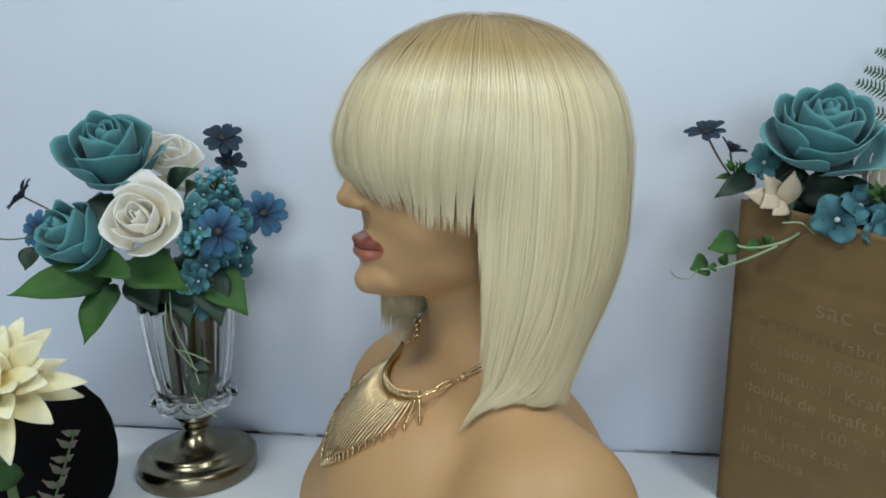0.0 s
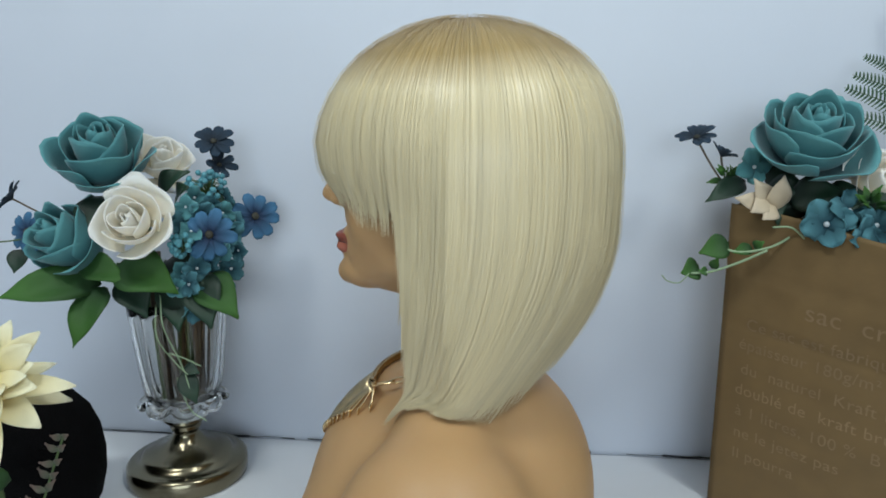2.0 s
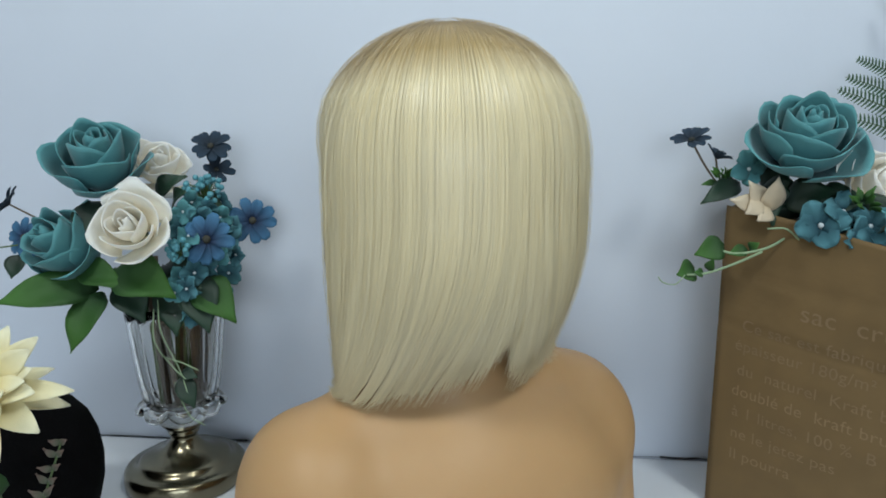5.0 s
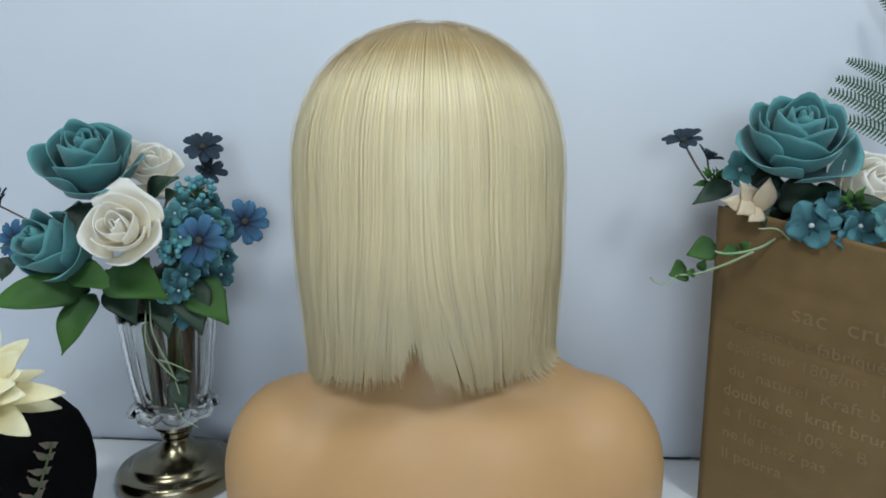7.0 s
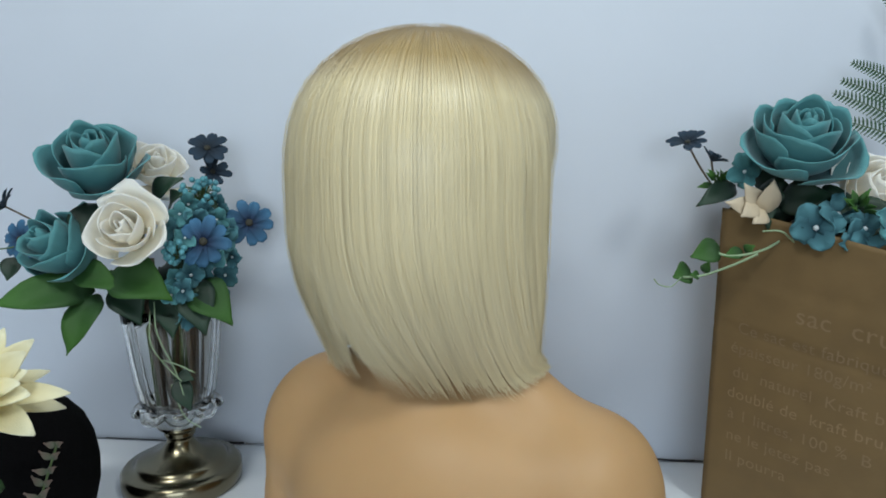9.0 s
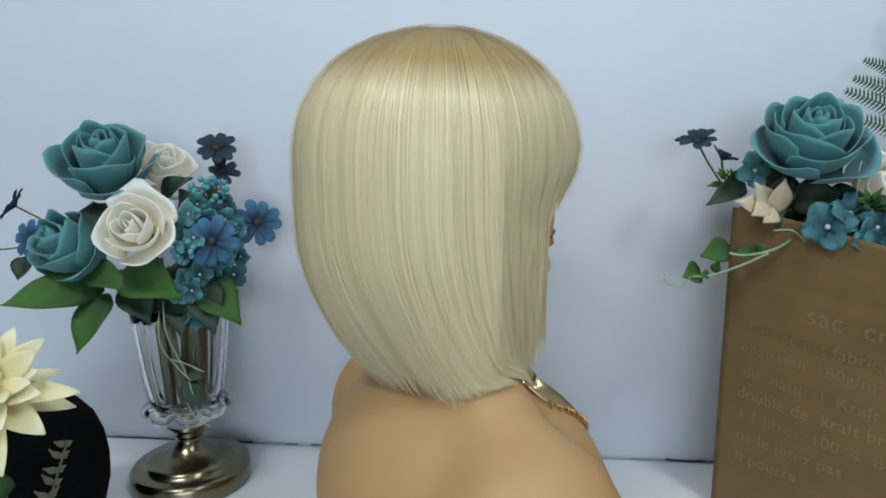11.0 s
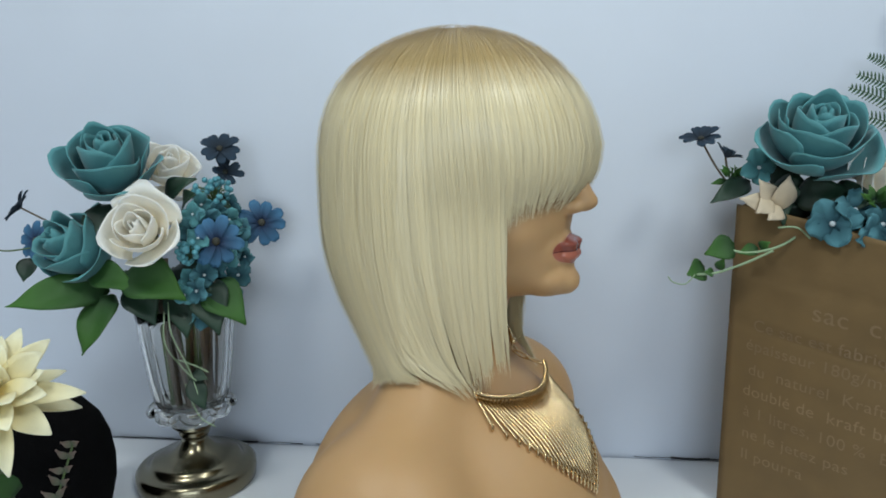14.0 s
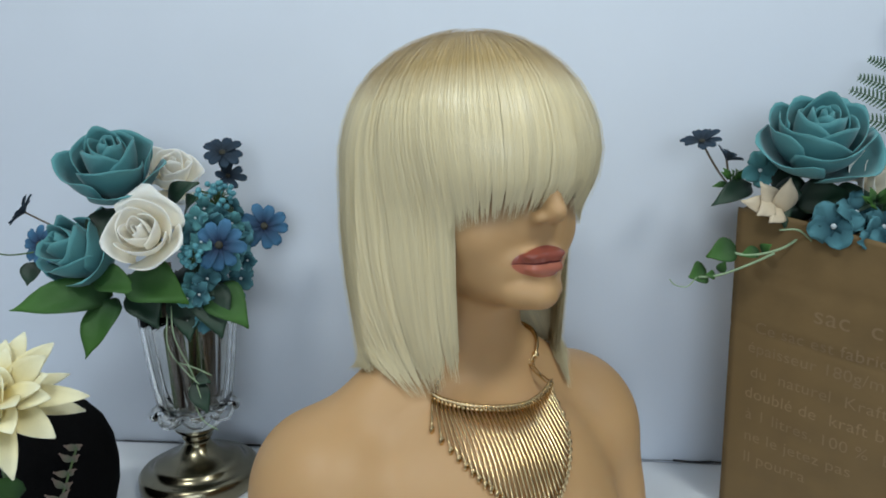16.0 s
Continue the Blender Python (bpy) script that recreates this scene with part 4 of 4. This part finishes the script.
def bag():
    m = pose(BAG_AT[0], BAG_AT[1], 0, 0, 0, BAG_TURN)
    ob = thing("paper_bag", m, "brown kraft paper bag with pale printed text, filled with flowers", "paper bag")
    W, D, H, SLUMP = 0.27, 0.10, 0.326, 0.13
    rng = random.Random(8)
    def panel(p0, p1, name, seed):
        p0, p1 = Vector(p0), Vector(p1)
        s = (p1 - p0).normalized()
        nrm = Vector((s.y, -s.x, 0))
        def shape(u, v):
            g = (u + 1) / 2
            z = v * (H - SLUMP * p0.lerp(p1, g).x + 0.003 * math.sin(g * 6 + seed))
            bulge = 0.004 * math.sin(g * math.pi) * math.sin(v * math.pi)
            crease = 0.0022 * (noise.noise(Vector((g * 3, v * 4, seed))) + 0.6 * noise.noise(Vector((g * 9, v * 11, seed + 5))))
            # fold lines across the panel
            fold = -0.0012 * max(0, 1 - abs(v - 0.80 - 0.02 * g) / 0.012) - 0.0012 * max(0, 1 - abs(v - 0.63) / 0.012)
            return p0.lerp(p1, g) + nrm * (bulge + crease * math.sin(g * math.pi) ** 0.5 + fold) + Vector((0, 0, z))
        part(name, sheet(bmesh.new(), shape, 40, 60, 0.0006), KRAFT, ob)
    panel((0, 0, 0), (W, 0, 0), "front_panel", 1)
    panel((W, 0, 0), (W, D, 0), "side_panel", 2)
    panel((W, D, 0), (0, D, 0), "back_panel", 3)
    panel((0, D, 0), (0, 0, 0), "side_panel", 4)
    part("bottom_panel", box((W, D, 0.001), (W / 2, D / 2, 0.0015)), KRAFT, ob)
    lines = (("sac  cru", 0.025, 0.232, 0.080), ("Ce sac est fabriqué à", 0.0168, 0.205, 0.026), ("épaisseur 180g/m²  E", 0.0168, 0.183, 0.020),
             ("du  naturel  Kraft b", 0.0168, 0.157, 0.024), ("doublé de  kraft brun", 0.0168, 0.134, 0.020), ("à 1 litres, 100 %  B", 0.0168, 0.111, 0.022),
             ("ne le jetez pas", 0.0168, 0.087, 0.022), ("Il pourra", 0.0168, 0.063, 0.022))
    for text, size, z, x in lines:
        cu = bpy.data.curves.new("print", "FONT")
        cu.body, cu.size, cu.extrude = text, size, 0.0
        cu.space_character = 1.05
        tmp = new("print", cu)
        me = bpy.data.meshes.new_from_object(tmp.evaluated_get(bpy.context.evaluated_depsgraph_get()))
        bpy.data.objects.remove(tmp)
        # lay the letters along the bulging panel
        for v in me.vertices:
            g, h = (v.co.x + x) / W, (v.co.y + z) / H
            bulge = 0.004 * math.sin(g * math.pi) * math.sin(h * math.pi)
            crease = 0.0022 * (noise.noise(Vector((g * 3, h * 4, 1))) + 0.6 * noise.noise(Vector((g * 9, h * 11, 6)))) * math.sin(min(max(g, 0), 1) * math.pi) ** 0.5
            v.co = (v.co.x + x, -(bulge + crease) - 0.0007, h * (H - SLUMP * (v.co.x + x)))
        me.materials.clear()
        me.materials.append(PRINT)
        pr = new("printed_line", me)
        pr.parent = ob
        tagged(pr, "pale printed text")


def bag_flowers():
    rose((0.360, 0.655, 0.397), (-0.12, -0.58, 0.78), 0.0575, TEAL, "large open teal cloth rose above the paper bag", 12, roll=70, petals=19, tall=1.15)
    leaf_sprig("cream_leaf_sprig", "cream cloth petals with pointed tips at the bag's corner", (
        ((0.322, 0.655, 0.330), (0.287, 0.648, 0.338), 0.010, (-0.2, -0.9, 0.3), -0.2), ((0.326, 0.655, 0.328), (0.304, 0.648, 0.356), 0.011, (-0.1, -0.9, 0.3), -0.2),
        ((0.328, 0.652, 0.326), (0.330, 0.642, 0.360), 0.012, (0, -0.9, 0.3), -0.2), ((0.328, 0.650, 0.330), (0.312, 0.640, 0.318), 0.010, (0, -0.9, 0.3), -0.2),
        ((0.322, 0.652, 0.336), (0.300, 0.640, 0.325), 0.010, (0, -0.9, 0.3), -0.2)), CREAM, category="petals")
    rose((0.425, 0.640, 0.350), (0.15, -0.8, 0.4), 0.044, IVORY, "creamy white cloth rose behind the teal rose", 14)
    daisy((0.266, 0.70, 0.394), (-0.25, -0.35, 0.85), 0.019, NAVY, "dark navy cloth daisy on a bent stem", 11, (0.30, 0.70, 0.345), cup=0.5)
    daisy((0.297, 0.71, 0.375), (0.4, -0.2, 0.85), 0.014, NAVY, "small dark navy cloth daisy over green buds", 12, (0.31, 0.71, 0.34), petals=7, cup=0.9)
    floret((0.357, 0.612, 0.318), (-0.35, -0.9, 0.15), 0.024, SKYTEAL, 31)
    floret((0.378, 0.615, 0.330), (0.2, -0.8, 0.5), 0.021, SKYTEAL, 32)
    floret((0.398, 0.605, 0.318), (0.1, -0.9, 0.3), 0.021, SKYTEAL, 33)
    floret((0.385, 0.600, 0.310), (0.4, -0.9, 0.0), 0.018, SKYTEAL, 34)
    floret((0.412, 0.590, 0.325), (0.2, -0.9, 0.3), 0.02, TEAL, 35)
    floret((0.318, 0.68, 0.365), (-0.2, -0.9, 0.3), 0.018, TEAL, 36)
    N = (-0.2, -0.8, 0.5)
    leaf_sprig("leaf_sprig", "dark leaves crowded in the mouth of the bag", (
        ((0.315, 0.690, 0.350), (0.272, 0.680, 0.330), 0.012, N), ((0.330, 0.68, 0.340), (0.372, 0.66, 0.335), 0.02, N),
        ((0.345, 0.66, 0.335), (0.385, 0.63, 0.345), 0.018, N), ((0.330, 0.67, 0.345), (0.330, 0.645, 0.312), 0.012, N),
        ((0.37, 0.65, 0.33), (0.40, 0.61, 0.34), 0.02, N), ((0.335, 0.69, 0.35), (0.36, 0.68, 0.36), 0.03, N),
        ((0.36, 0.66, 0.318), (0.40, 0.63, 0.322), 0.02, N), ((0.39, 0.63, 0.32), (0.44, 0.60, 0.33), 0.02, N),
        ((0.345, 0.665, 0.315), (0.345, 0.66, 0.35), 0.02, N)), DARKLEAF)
    rng = random.Random(21)
    lv = []
    for k in range(26):
        c = Vector((0.300, 0.70, 0.352)) if k < 16 else Vector((0.392, 0.61, 0.335))
        d = Vector((rng.uniform(-1, 1), rng.uniform(-1, 0.2), rng.uniform(-0.3, 1))).normalized()
        lv.append((c + d * 0.006, c + d * rng.uniform(0.014, 0.022), 0.0035, (-d.y, d.x - 0.5, 0.5)))
    leaf_sprig("green_bud_sprig", "bright green bud leaves between the flowers", lv, LEAF)
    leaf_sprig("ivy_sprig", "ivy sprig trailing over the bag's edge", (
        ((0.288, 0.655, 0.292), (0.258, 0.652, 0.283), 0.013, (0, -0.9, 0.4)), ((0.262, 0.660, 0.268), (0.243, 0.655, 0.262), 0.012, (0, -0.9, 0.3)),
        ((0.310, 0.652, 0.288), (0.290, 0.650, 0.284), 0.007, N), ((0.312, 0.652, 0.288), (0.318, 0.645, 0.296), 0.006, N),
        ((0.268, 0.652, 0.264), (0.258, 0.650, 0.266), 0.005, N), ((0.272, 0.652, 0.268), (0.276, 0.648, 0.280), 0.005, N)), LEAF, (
        ([(0.345, 0.640, 0.305), (0.325, 0.642, 0.292), (0.300, 0.648, 0.285), (0.280, 0.652, 0.288)], 0.0013),
        ([(0.320, 0.642, 0.288), (0.295, 0.646, 0.275), (0.270, 0.650, 0.265), (0.252, 0.652, 0.263)], 0.0013),
        ([(0.350, 0.630, 0.300), (0.335, 0.630, 0.312), (0.318, 0.632, 0.312)], 0.0009),
        ([(0.250, 0.652, 0.263), (0.240, 0.650, 0.254), (0.228, 0.650, 0.256), (0.222, 0.648, 0.262)], 0.0006)), stem_mat=PALE)
    # ferns
    for base, tip in (((0.512, 0.70, 0.437), (0.439, 0.72, 0.476)), ((0.507, 0.69, 0.418), (0.424, 0.71, 0.457)), ((0.500, 0.68, 0.401), (0.411, 0.70, 0.444)), ((0.505, 0.67, 0.381), (0.415, 0.69, 0.417)), ((0.53, 0.70, 0.457), (0.480, 0.74, 0.544))):
        fern(Vector(base), Vector(tip))


def fern(base, tip):
    ob = thing("fern_frond", Matrix(), "dark green artificial fern frond behind the rose", "fern", "fern fronds")
    d = tip - base
    s = d.cross(Vector((0, -1, 0.2))).normalized()
    L = d.length
    pts = [base + d * (k / 8) + Vector((0, 0, 0.04 * L * math.sin(k / 8 * math.pi))) for k in range(9)]
    part("stem", tube(bmesh.new(), pts, [0.0011 - 0.0008 * k / 8 for k in range(9)], 5), STEM, ob)
    n = 24
    for k in range(2, n):
        f = k / n
        p = base + d * f + Vector((0, 0, 0.04 * L * math.sin(f * math.pi)))
        ln = 0.14 * L * (1 - f) ** 0.6 * min(1, f * 6) + 0.002
        for sg in (-1, 1):
            part("leaflet", leaf(bmesh.new(), p, p + (s * sg + d.normalized() * 0.45) * ln, 0.0011, (0, -1, 0.2), 0.1, 0.05), FERN, ob)


# ---------------------------------------------------------------- foreground flower and black hat
def foreground():
    f = dahlia((-0.356, 0.505, 0.203), (0.36, -0.50, 0.66), 0.051)
    stem_to(f, (-0.349, 0.52, 0.0), 0.0042, STEM)
    rng = random.Random(2)
    leaves, pts = [], []
    for k in range(9):
        g = k / 8
        p = Vector((-0.338, 0.515, 0.055)).lerp(Vector((-0.308, 0.53, 0.150)), g ** 0.9)
        pts.append(p)
        if k:
            for sg in (-1, 1):
                leaves.append((p, p + Vector((0.010 * sg - 0.002, rng.uniform(-0.005, 0.003), rng.uniform(0.004, 0.010))) * (1.25 - 0.5 * g), 0.0030, (0, -1, 0.2)))
    leaf_sprig("leaf_twig", "mauve and green leafy twig beside the yellow flower", leaves, TWIG, ((pts, 0.0009),), "twig", STEM)
    leaf_sprig("leaf_sprig", "green leaves at the yellow flower's stem", (
        ((-0.345, 0.515, 0.12), (-0.375, 0.49, 0.135), 0.011, (0, -0.9, 0.4)), ((-0.345, 0.515, 0.10), (-0.325, 0.50, 0.08), 0.010, (0, -0.9, 0.4)),
        ((-0.345, 0.515, 0.07), (-0.365, 0.50, 0.06), 0.012, (0, -0.9, 0.4))), LEAF)
    prof = [(0.040, 0.0), (0.052, 0.006), (0.061, 0.022), (0.0665, 0.045), (0.0675, 0.068), (0.0645, 0.092), (0.057, 0.113), (0.044, 0.130), (0.026, 0.141), (0.010, 0.145), (0.002, 0.1455)]
    hat = part("black_hat", lathe(prof, 64), FELT)
    hat.location = (-0.410, 0.650, 0)
    tagged(hat, "black felt cloche hat with a rounded crown on the table", "hat")


# ---------------------------------------------------------------- build
room()
table()
table_joint()
body = mannequin()
bpy.context.view_layer.update()
hair = wig(body)
jewel = necklace(body)
vase()
bouquet()
bag()
bag_flowers()
foreground()


def motions():
    """Mannequin, wig and necklace turn together, slowly, clockwise seen from above."""
    rows = [(t, pose(*AXIS, 0, 0, a)) for t, a in TURN]
    for ob in (body, hair, jewel):
        walk(ob, rows)


# seconds and heading
TURN = [(float(t), -67.0 - 16.3 * t) for t in range(0, 17, 2)]
motions()
